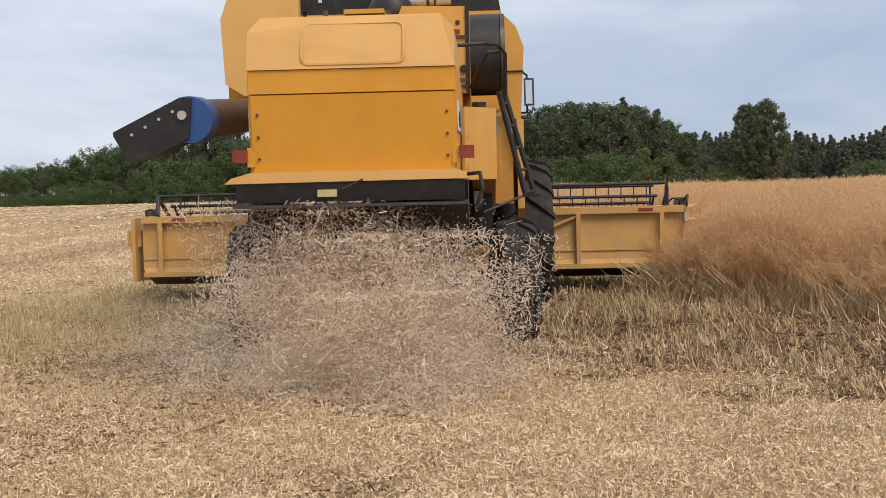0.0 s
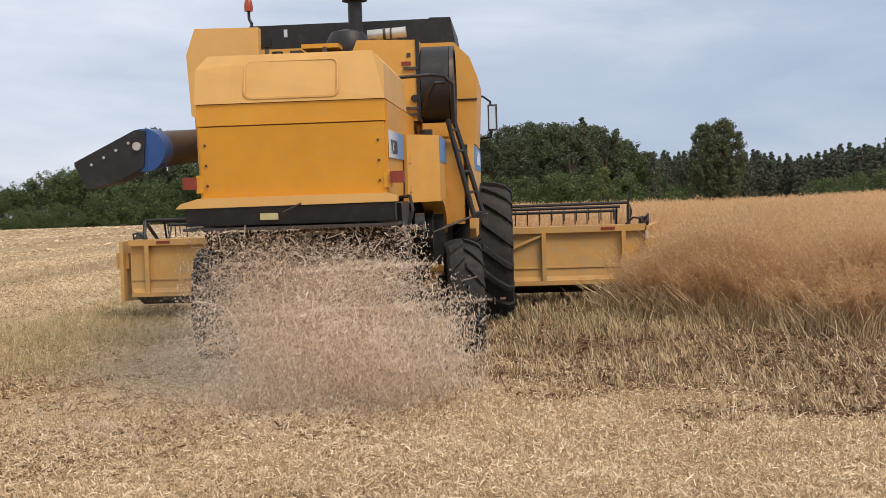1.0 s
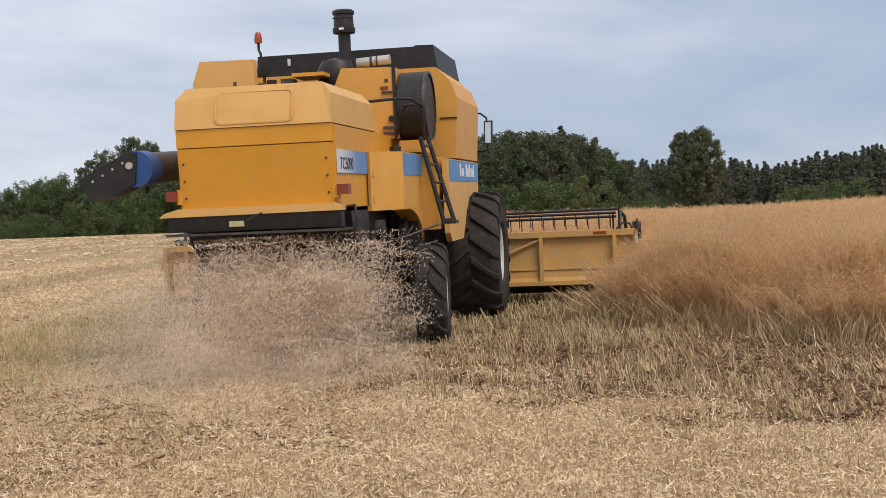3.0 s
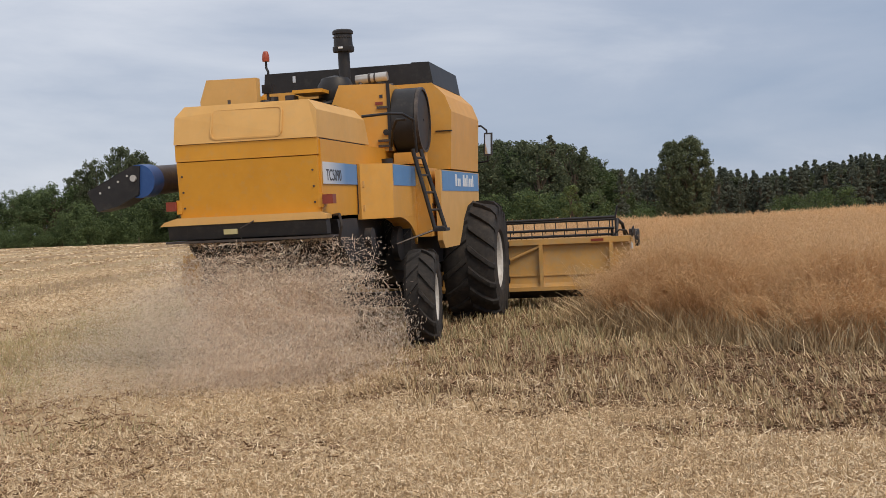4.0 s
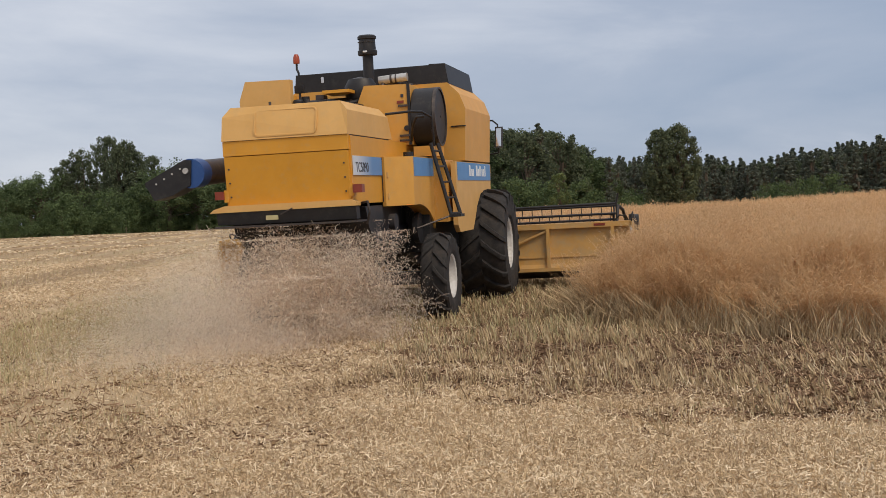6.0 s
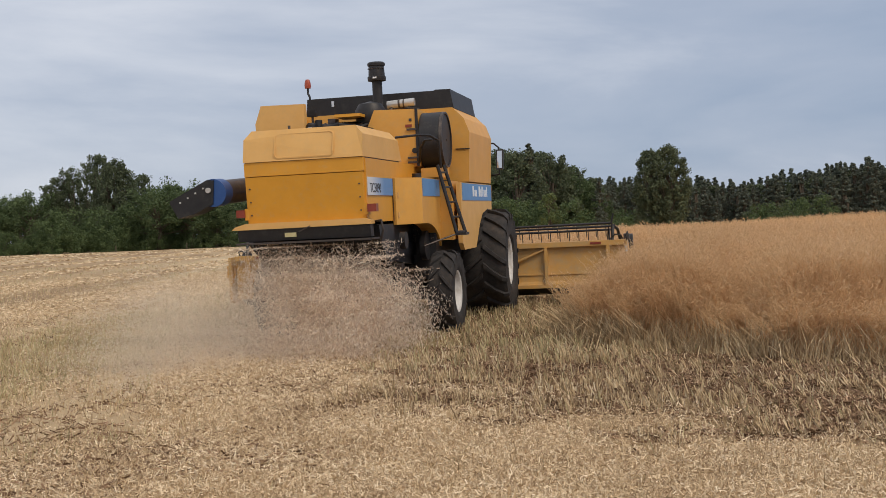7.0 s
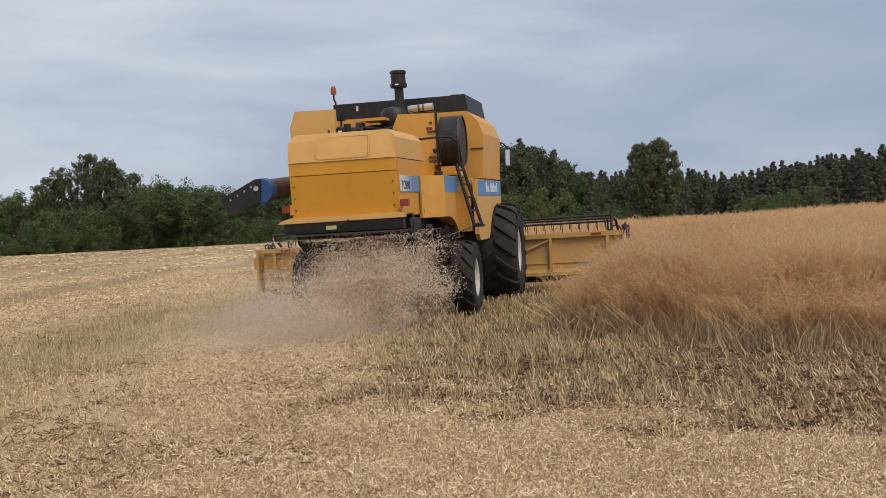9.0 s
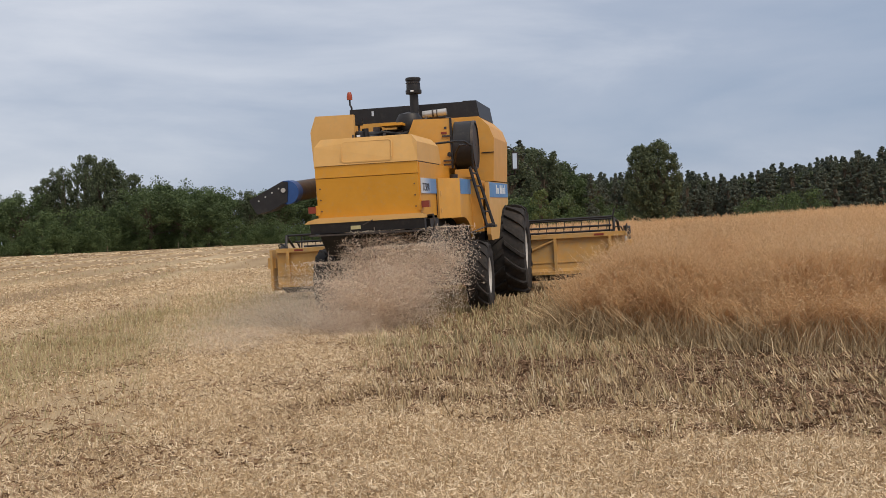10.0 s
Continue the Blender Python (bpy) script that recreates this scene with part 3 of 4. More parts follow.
    part("step", soften(box(bmesh.new(), 1.41, 1.58, 2.82, 3.09, 1.43, 1.47), .006), M_BLACK, lad)
    part("strut", pipe(bmesh.new(), [(1.42, 2.85, 1.45), (1.0, 2.5, 1.3)], .014), M_STEEL, c)
    # unloading auger, folded back along the side
    aug = part("unloading_auger", rod(bmesh.new(), (-1.30, .32, 2.19), (-1.32, 4.6, 2.42), .165, 24), M_AUGER, c, "dark unloading auger tube", True)
    part("auger_collar", rod(bmesh.new(), (-1.30, .10, 2.185), (-1.30, .36, 2.195), .185, 24), M_AUGBLUE, aug, "blue auger collar", True)
    part("auger_cap", rod(bmesh.new(), (-1.345, .045, 2.22), (-1.345, .08, 2.22), .036, 16), M_MUFF, aug, "", True)
    sp = part("spout", soften(prism(bmesh.new(), [(-1.27, 2.35), (-1.36, 2.36), (-1.90, 2.10), (-1.90, 2.07), (-1.79, 1.87), (-1.55, 1.92), (-1.30, 2.04)], "y", .07, .40), .02), M_BLACK, aug, "black rubber auger spout")
    for i in range(4):
        part("rivet", rod(bmesh.new(), (-1.42 - i * .11, .06, 2.25 - i * .058), (-1.42 - i * .11, .09, 2.25 - i * .058), .013, 6), M_MUFF, sp)
    # left fender behind the tank's side
    part("fender_panel", soften(box(bmesh.new(), -1.30, -1.12, 3.05, 3.15, 1.50, 2.28), .01), M_YELLOW2, c)
    part("fender_edge", box(bmesh.new(), -1.125, -1.10, 3.03, 3.06, 1.50, 2.28), M_BLACK, c)
    # latches, seams and hinges of the covers
    for y, z in ((1.50, 2.02), (1.50, 1.74)):
        part("cover_latch", soften(box(bmesh.new(), .83, .885, y - .03, y + .03, z, z + .07), .008), M_YELLOW2, c)
    part("cover_seam", box(bmesh.new(), .812, .822, 1.425, 1.44, 1.70, 2.29), M_BLACK, c)
    for z in (1.55, 1.75, 1.78):
        part("panel_bolt", rod(bmesh.new(), (1.315, 3.3, z), (1.33, 3.3, z), .014, 8), M_BLACK, c)
    part("panel_seam", box(bmesh.new(), 1.14, 1.335, 3.755, 3.77, 1.36, 2.25), M_BLACK, c)
    part("hood_hole", rod(bmesh.new(), (.83, 2.93, 2.74), (.83, 2.955, 2.74), .04, 12), M_BLACK, c)
    # engine bay clutter behind the hood
    part("hose", pipe(bmesh.new(), [(-.6, 2.85, 3.12), (-.3, 2.8, 3.2), (.0, 2.9, 3.15), (.15, 3.1, 3.2)], .03), M_BLACK, c, "", True)
    part("hose", pipe(bmesh.new(), [(.3, 3.65, 3.42), (.35, 3.7, 3.5), (.5, 3.75, 3.46), (.75, 3.8, 3.43)], .025), M_STEEL, c, "", True)
    part("heat_plate", soften(box(bmesh.new(), -.5, -.38, 2.9, 3.1, 3.18, 3.3), .008), M_AUGER, c)
    part("oil_filter", rod(bmesh.new(), (-.62, 2.8, 3.1), (-.62, 2.8, 3.28), .06, 14), M_BLACK, c, "", True)
    for x in (-.36, -.28, .44, .52):
        part("filter_band", rod(bmesh.new(), (x, 3.7 if x > 0 else 2.9, 3.536 if x > 0 else 3.14), (x + .02, 3.7 if x > 0 else 2.9, 3.536 if x > 0 else 3.14), .069 if x > 0 else .096, 16), M_STEEL, c, "", True)
    # running gear below the tail
    part("valve_block", soften(box(bmesh.new(), .82, .9, 1.4, 1.5, 1.02, 1.10), .01), M_STEEL, c, "small grey control box")
    part("belly_pan", soften(prism(bmesh.new(), [(3.0, 1.5), (6.2, 1.5), (6.2, .78), (3.6, .74), (3.0, 1.0)], "x", -.74, .74), .02), M_BLACK, c)
    part("grease_line", pipe(bmesh.new(), [(.9, 1.5, 1.12), (.92, 1.5, .82)], .012), M_STEEL, c)
    part("steering_rod", pipe(bmesh.new(), [(-1.1, 2.28, .58), (0, 2.25, .56), (1.1, 2.28, .58)], .028), M_STEEL, c)
    for s in (-1, 1):
        part("kingpin", rod(bmesh.new(), (s * 1.1, 2.5, .45), (s * 1.1, 2.5, .85), .06, 12), M_BLACK, c)
        part("frame_rail", soften(box(bmesh.new(), s * .72 - .06, s * .72 + .06, 1.2, 6.2, 1.18, 1.36), .01), M_BLACK, c)
    part("belt_pulley", rod(bmesh.new(), (.92, 2.75, 1.3), (1.0, 2.75, 1.3), .22, 24), M_BLACK, c, "", True)
    part("belt_pulley", rod(bmesh.new(), (.92, 1.35, 1.42), (1.0, 1.35, 1.42), .12, 20), M_BLACK, c, "", True)
    # axles and wheels
    part("front_axle", rod(bmesh.new(), (-1.5, 5.78, .9), (1.5, 5.78, .9), .16, 14), M_BLACK, c)
    part("rear_axle", soften(box(bmesh.new(), -1.2, 1.2, 2.4, 2.6, .52, .70), .02), M_BLACK, c)
    part("axle_mount", soften(prism(bmesh.new(), [(-.7, 1.5), (.7, 1.5), (.3, .6), (-.3, .6)], "y", 2.3, 2.8), .02), M_BLACK, c)
    part("straw_walker_pan", soften(prism(bmesh.new(), [(.9, 1.66), (3.2, 1.66), (3.2, 1.0), (1.4, 1.15)], "x", -.75, .75), .02), M_BLACK, c)
    spin = []
    for s in (1, -1):
        fw = wheel("front_wheel", "large drive wheel with a pale rim", .91, .78, .41, 17, c)
        spin.append((fw, (s * 1.46, 5.78, .9), .9, s))
        rw = wheel("rear_wheel", "small steering wheel with a pale rim", .615, .38, .30, 15, c)
        spin.append((rw, (s * 1.315, 2.5, .615), .61, s))
    # cutting header
    hd = part("header", soften(prism(bmesh.new(), [(7.07, .40), (7.12, .36), (7.16, .40), (7.16, 1.05), (7.11, 1.05)], "x", -3.71, 3.74), .006), M_HEADER, c, "yellow cutting header trough")
    part("top_beam", soften(box(bmesh.new(), -3.71, 3.74, 7.02, 7.16, 1.05, 1.14), .012), M_HEADER, hd)
    part("bottom_rail", soften(box(bmesh.new(), -3.69, 3.72, 7.0, 7.14, .31, .375), .01), M_HEADER, hd)
    part("floor_pan", soften(prism(bmesh.new(), [(7.14, .34), (7.5, .2), (8.3, .14), (8.3, .12), (7.5, .16), (7.14, .30)], "x", -3.67, 3.7), .004), M_STEEL, hd)
    part("fold_ridge", soften(box(bmesh.new(), -3.69, 3.72, 7.062, 7.10, .545, .565), .006), M_HEADER, hd)
    part("lower_strip", soften(prism(bmesh.new(), [(7.05, .375), (7.09, .375), (7.09, .43), (7.07, .43)], "x", -3.69, 3.72), .005), M_HEADER, hd)
    part("hydraulic_motor", soften(box(bmesh.new(), 3.70, 3.80, 7.2, 7.36, 1.13, 1.24), .02), M_STEEL, hd, "greasy hydraulic motor")
    part("motor_hose", pipe(bmesh.new(), [(3.74, 7.2, 1.2), (3.78, 7.08, 1.28), (3.76, 7.02, 1.18), (3.74, 7.06, 1.02)], .014), M_BLACK, hd)
    part("tensioner", rod(bmesh.new(), (3.745, 7.03, .92), (3.745, 7.06, 1.12), .03, 10), M_MUFF, hd, "pale worn belt tensioner")
    part("end_lever", pipe(bmesh.new(), [(3.5, 7.12, 1.14), (3.5, 7.1, 1.46), (3.54, 7.1, 1.62)], .016), M_BLACK, hd)
    for x in (-3.45, -2.29, -1.25, 1.25, 2.29, 3.42):
        part("post", soften(box(bmesh.new(), x - .03, x + .03, 7.01, 7.09, .37, 1.05), .006), M_HEADER, hd)
    for s in (-1, 1):
        part("brace", rod(bmesh.new(), (s * 1.55, 7.05, .72), (s * 2.27, 7.05, 1.02), .022, 6), M_HEADER, hd)
        xo = 3.72 if s > 0 else 3.80
        part("end_plate", soften(prism(bmesh.new(), [(7.02, .25), (7.02, 1.12), (7.5, 1.12), (8.2, .7), (9.0, .25), (8.6, .15)], "x", min(s * xo, s * (xo + .05)), max(s * xo, s * (xo + .05))), .01), M_HEADER, hd)
        part("divider", prism(bmesh.new(), [(8.6, .15), (8.6, .6), (9.9, .12)], "x", min(s * (xo - .05), s * (xo + .1)), max(s * (xo - .05), s * (xo + .1))), M_HEADER, hd)
        part("reel_arm", pipe(bmesh.new(), [(s * 3.5, 7.1, 1.12), (s * 3.52, 7.25, 1.40), (s * 3.58, 7.6, 1.32), (s * 3.6, 8.1, 1.10)], .028), M_BLACK, hd)
        part("reel_drive", rod(bmesh.new(), (s * 3.74, 7.9, 1.05), (s * 3.84, 7.9, 1.05), .17, 20), M_BLACK, hd, "black reel drive sheave", True)
        part("drive_cover", soften(box(bmesh.new(), min(s * 3.76, s * 3.94), max(s * 3.76, s * 3.94), 7.15, 7.45, .72, .95), .02), M_YELLOW2, hd)
        part("reflector", box(bmesh.new(), s * 3.2 - .1, s * 3.2 + .1, 7.012, 7.02, 1.075, 1.115), M_RED, hd)
        part("hose", pipe(bmesh.new(), [(s * 3.45, 7.05, 1.14), (s * 3.56, 7.0, 1.24), (s * 3.66, 7.1, 1.22), (s * 3.7, 7.3, 1.1)], .013), M_BLACK, hd)
    part("reel_tube", pipe(bmesh.new(), [(-3.5, 7.25, 1.41), (3.5, 7.25, 1.445)], .022), M_BLACK, hd)
    part("cross_auger", rod(bmesh.new(), (-3.55, 7.55, .58), (3.55, 7.55, .58), .2, 16), M_STEEL, hd, "", True)
    part("feeder_house", soften(prism(bmesh.new(), [(6.2, 1.0), (6.2, 1.75), (7.12, 1.0), (7.12, .4)], "x", -.65, .65), .02), M_BLACK, c)
    reel = part("reel", rod(bmesh.new(), (-3.45, 0, 0), (3.45, 0, 0), .06, 12), M_STEEL, c, "dark steel pick-up reel with tines")
    for x in (-3.4, -1.15, 1.15, 3.4):
        bm = bmesh.new()
        for i in range(6):
            a = i * math.pi / 3
            rod(bm, (x, 0, 0), (x, REEL_R * math.cos(a), REEL_R * math.sin(a)), .016, 6)
        part("spider", bm, M_BLACK, reel)
    bats = []
    tine = None
    for i in range(6):
        bat = part("reel_bat", rod(bmesh.new(), (-3.45, 0, 0), (3.45, 0, 0), .022, 8), M_BLACK, c)
        for k in range(38):
            x = -3.35 + k * 6.7 / 37
            if tine is None:
                tine = part("tine", rod(bmesh.new(), (0, 0, 0), (0, .03, -.19), .009, 5), M_BLACK, bat)
            ob = tine if (i, k) == (0, 0) else new("tine", tine.data)
            ob.parent, ob.location = bat, (x, 0, 0)
        bats.append(bat)
    return c, spin, reel, bats


REEL_R = .40


def lathe_z(x, y, profile, seg=20):
    bm = lathe(bmesh.new(), [(z, r) for z, r in profile], seg)
    for v in bm.verts:
        v.co = Vector((x + v.co.z, y + v.co.y, v.co.x))
    return bm


HARVESTER, SPIN, REEL, BATS = build_harvester()
REEL_AT = (0, 7.95, 1.0)



# ---- standing crop and stubble ----
EDGE_Y = [10.0, 11.2, 12.0, 12.7, 13.8, 14.5, 15.1, 16, 17, 20, 24.5, 28.4, 28.5, 160]
EDGE_X = [13, 8.6, 5.8, 4.75, 4.4, 3.6, 3.15, 3.2, 3.65, 4.95, 6.6, 7.6, 1.2, 5.0]


def edge_x(y):
    """The x at which the standing crop begins, for a given y."""
    return np.interp(y, EDGE_Y, EDGE_X)


def in_view(n, y0, y1, power=0.0, left=.42, right=.50):
    """Random places on the ground within the camera's sweep."""
    u = rng.random(n)
    y = y0 * (y1 / y0) ** u if power == 0 else (y0 ** power + u * (y1 ** power - y0 ** power)) ** (1 / power)
    x = -left * y - 1 + rng.random(n) * ((left + right) * y + 2)
    return x, y


def across(x, y):
    """Distance across the older harvest lanes of the cut field."""
    return x * math.cos(radians(12)) - y * math.sin(radians(12)) + .35 * np.sin(y * .23)


def swath(x, y):
    """Old straw swaths running along the lanes: 0 to 1 across them."""
    return np.clip(.5 + .9 * np.sin((across(x, y) + 12.4) * 1.16 + 1.57), 0, 1)


def green_lane(x, y):
    """A lane with short green growth between the stalks: 0 to 1."""
    return np.exp(-((across(x, y) + 7.7) / 1.75) ** 4) * np.clip((y - 9) / 3, 0, 1) * np.clip((34 - y) / 6, 0, 1)


def build_litter():
    x, y = in_view(960000, 5.6, 45)
    keep = (x < edge_x(y) + .5) | (y < 9.3)
    keep &= rng.random(len(x)) > .9 * row_band(x, y)                    # row stubble beside the crop carries less straw
    leftband = (x < -.12 * y - .6) & (y > 9.5)
    keep &= (~leftband) | (rng.random(len(x)) < (.1 + .58 * swath(x, y)) * (1 - .85 * green_lane(x, y)))
    keep &= rng.random(len(x)) < .66 + .34 * patchy(x, y, 2.2)
    x, y = x[keep], y[keep]
    n = len(x)
    far = np.maximum(1, y / 9)
    a, tilt = rng.random(n) * 2 * np.pi, rng.normal(0, .75, n)
    ln = rng.uniform(.012, .056, n) * far ** .5
    h = gz(x, y) + .008 + rng.random(n) ** 2 * (.05 + .05 * patchy(x, y, 1.1, 2))
    c = np.stack([x, y, h], 1)
    d = np.stack([np.cos(a) * np.cos(tilt), np.sin(a) * np.cos(tilt), np.sin(tilt)], 1) * ln[:, None] / 2
    v = blades(c - d, c + d, rng.uniform(.0035, .007, n) * far ** .5, 1)
    v[:, :, 2] = np.maximum(v[:, :, 2], gz(v[:, :, 0], v[:, :, 1]) + .004)
    x, y = in_view(80000, 26, 110, 0, .45, -.06)
    keep = rng.random(len(x)) < .42 * swath(x, y) ** 1.5
    x, y = x[keep], y[keep]
    n, far = len(x), (y / 9) ** .85
    a, ln = rng.random(n) * 2 * np.pi, rng.uniform(.016, .04, n) * far
    c = np.stack([x, y, gz(x, y) + .03 + .03 * rng.random(n)], 1)
    d = np.stack([np.cos(a), np.sin(a), rng.normal(0, .15, n)], 1) * ln[:, None] / 2
    v = np.concatenate([v, blades(c - d, c + d, rng.uniform(.005, .008, n) * far, 1)])
    quads("straw_litter", v, M_LITTER, None, "pale chopped straw scattered over the cut field", "straw")


def row_band(x, y):
    """How far a place lies in the strip beside the crop, cut but with little straw on it: 0 to 1."""
    a = (x - .065 * y + .7) / 1.0
    b = (y - 11.3 + 1.08 * x) / 1.6
    return np.clip(np.minimum(np.minimum(a, b), (32 - y) / 4) + 1.2 * (patchy(x, y, 1.9, 6) - .5) + .9 * (patchy(x, y, 4.5, 2) - .5), 0, 1)


def build_stubble():
    x, y = in_view(150000, 5.6, 60)
    rows = .19                                                           # drilled rows along the harvester's way
    ang = radians(9)
    u, w = x * math.cos(ang) - y * math.sin(ang), x * math.sin(ang) + y * math.cos(ang)
    u = np.round(u / rows) * rows + rng.normal(0, .022, len(u))
    x, y = u * math.cos(ang) + w * math.sin(ang), -u * math.sin(ang) + w * math.cos(ang)
    inside = (x > edge_x(y) + .3) & (y > 9.3)
    band = row_band(x, y)
    left = (x < -.1 * y - .4 + .5 * np.sin(y * .8)) & (y > 9)
    keep = ~inside & (rng.random(len(x)) < np.where(left, .25 + .75 * (1 - swath(x, y)), .30 + .16 * band) * (.1 + .9 * patchy(x, y, 2.6, 4) ** 1.6))
    x, y, band, left = x[keep], y[keep], band[keep], left[keep]
    n = len(x)
    h = np.where(left, rng.uniform(.03, .13, n), rng.uniform(.03, .12, n) + band * rng.uniform(.0, .1, n))
    swing = .5 * (patchy(x, y, 1.1, 7) - .6)
    lean = rng.normal(0, .25, n) + band * swing * 1.6
    lean2 = rng.normal(0, .3, n)
    b = np.stack([x, y, gz(x, y) - .02], 1)
    t = b + np.stack([h * np.sin(lean), h * np.sin(lean2), h], 1)
    v = blades(b, t, rng.uniform(.004, .009, n) * np.maximum(1, y / 14) ** .8, .85)
    green = rng.random(n) < np.where(left, 1.1 - .6 * swath(x, y), .05 + .35 * band) * patchy(x, y, .7, 1)
    # freshly cut strip: fans of several stalks from one root, in rows
    xb, yb = in_view(52000, 7.5, 30, 0, -.01, .5)
    rows = .24
    u, w = xb * math.cos(ang) - yb * math.sin(ang), xb * math.sin(ang) + yb * math.cos(ang)
    u = np.round(u / rows) * rows + rng.normal(0, .05, len(u))
    xb, yb = u * math.cos(ang) + w * math.sin(ang), -u * math.sin(ang) + w * math.cos(ang)
    bare = np.clip((xb - 2.4) / 1.5, 0, 1) * np.clip((14.5 - yb) / 2, 0, 1)
    kb = (xb < edge_x(yb) + .2) & (rng.random(len(xb)) < np.clip(1.4 * row_band(xb, yb), 0, 1) * (.08 + .55 * patchy(xb, yb, 2.9, 4) ** 1.6) * (1 - .5 * bare))
    fan = 5
    xb, yb, bare = (np.repeat(q[kb], fan) for q in (xb, yb, bare))
    m = len(xb)
    root_lean = np.repeat(rng.normal(0, .16, (m // fan, 2)), fan, 0)
    xb, yb = xb + rng.normal(0, .022, m), yb + rng.normal(0, .03, m)
    hb = rng.uniform(.04, .17, m) * (1 - .15 * bare) + .06 * np.clip((yb - 12.5) / 2, 0, 1)
    bb = np.stack([xb, yb, gz(xb, yb) - .02], 1)
    tb = bb + np.stack([hb * (rng.normal(0, .24, m) + root_lean[:, 0] - .1 - .38 * bare), hb * (rng.normal(0, .25, m) + root_lean[:, 1]), hb], 1)
    vb = blades(bb, tb, rng.uniform(.005, .0115, m) * (1 + .3 * bare) * np.maximum(1, yb / 14) ** .6, .9)
    gb = rng.random(m) < (.06 + .55 * np.clip((yb - 12) / 3, 0, 1) * np.clip((4.2 - xb) / 1.5, .2, 1)) * (.4 + .6 * patchy(xb, yb, .8, 2))
    # short green growth of the lane beside the old swath
    xl, yl = in_view(150000, 9, 36, 0, .45, 0)
    kl = rng.random(len(xl)) < green_lane(xl, yl) * (.25 + .75 * patchy(xl, yl, 1.7, 5))
    xl, yl = xl[kl], yl[kl]
    hl = rng.uniform(.05, .17, len(xl))
    bl = np.stack([xl, yl, gz(xl, yl) - .02], 1)
    tl = bl + np.stack([hl * rng.normal(0, .3, len(xl)), hl * rng.normal(0, .3, len(xl)), hl], 1)
    vb = np.concatenate([vb, blades(bl, tl, rng.uniform(.004, .008, len(xl)) * np.maximum(1, yl / 14) ** .8, .8)])
    gb = np.concatenate([gb, rng.random(len(xl)) < .75])
    v, green = np.concatenate([v, vb]), np.concatenate([green, gb])
    quads("stubble_stalks", v[~green], M_STUB, None, "dry cut stalks standing in rows", "stubble")
    quads("green_stalks", v[green], M_GREEN, None, "greenish cut stalks standing among the straw", "stubble")
    # brown pod litter between the rows and along the foot of the crop
    x, y = in_view(760000, 5.6, 30)
    keep = (x < edge_x(y) + .8) & (rng.random(len(x)) < np.maximum(row_band(x, y) * (.55 + .45 * patchy(x, y, 1.3, 9)), np.clip(-x / 4, 0, .09) * patchy(x, y, 1.3, 9)))
    x, y = x[keep], y[keep]
    n = len(x)
    a, tilt, ln = rng.random(n) * 6.28, rng.normal(0, .35, n), rng.uniform(.03, .12, n)
    c = np.stack([x, y, gz(x, y) + .01 + .04 * rng.random(n)], 1)
    d = np.stack([np.cos(a) * np.cos(tilt), np.sin(a) * np.cos(tilt), np.sin(tilt)], 1) * ln[:, None] / 2
    quads("pod_litter", blades(c - d, c + d, rng.uniform(.006, .017, n), .8), M_PODS, None, "brown pods and stems littering the bare soil", "litter")
    # long bent stalks lying along the foot of the crop
    yy = rng.uniform(10.6, 22, 2600)
    xx = edge_x(yy) + rng.normal(-.2, .4, len(yy))
    n = len(xx)
    a, tilt, ln = rng.normal(2.2, 1.3, n), rng.uniform(.1, 1.2, n), rng.uniform(.15, .42, n)
    b = np.stack([xx, yy, gz(xx, yy) - .02], 1)
    d = np.stack([np.cos(a) * np.cos(tilt), np.sin(a) * np.cos(tilt), np.sin(tilt)], 1) * ln[:, None]
    quads("bent_stalks", blades(b, b + d, rng.uniform(.007, .014, n), .6), M_STUB, None, "long pale stalks bent over beside the crop", "stubble")
    # bare lower stems of the outermost plants, and a pale tuft pushed over at the corner
    yy = np.concatenate([rng.uniform(11, 23, 5500), rng.normal(15.8, .7, 800)])
    xx = edge_x(yy) + np.concatenate([rng.uniform(-.42, .25, 5500), rng.normal(-.15, .25, 800)])
    tuft = np.arange(len(yy)) >= 5500
    n = len(xx)
    ln = np.where(tuft, rng.uniform(.25, .6, n), rng.uniform(.2, .5, n))
    b = np.stack([xx, yy, gz(xx, yy) - .02], 1)
    side = np.where(tuft, rng.normal(-.15, .4, n), rng.normal(.02, .3, n))
    m = b + np.stack([ln * .5 * side * .6, ln * rng.normal(-.05, .12, n), ln * .55], 1)
    t = m + np.stack([ln * .5 * side * 1.7, ln * rng.normal(-.05, .15, n), ln * np.where(tuft, .38, .45)], 1)
    wd = rng.uniform(.006, .011, n)
    quads("crop_stems", np.concatenate([blades(b, m, wd, .9), blades(m, t, wd * .9, .6)]), M_STUB, None, "bare pale stems at the foot of the crop", "crop")


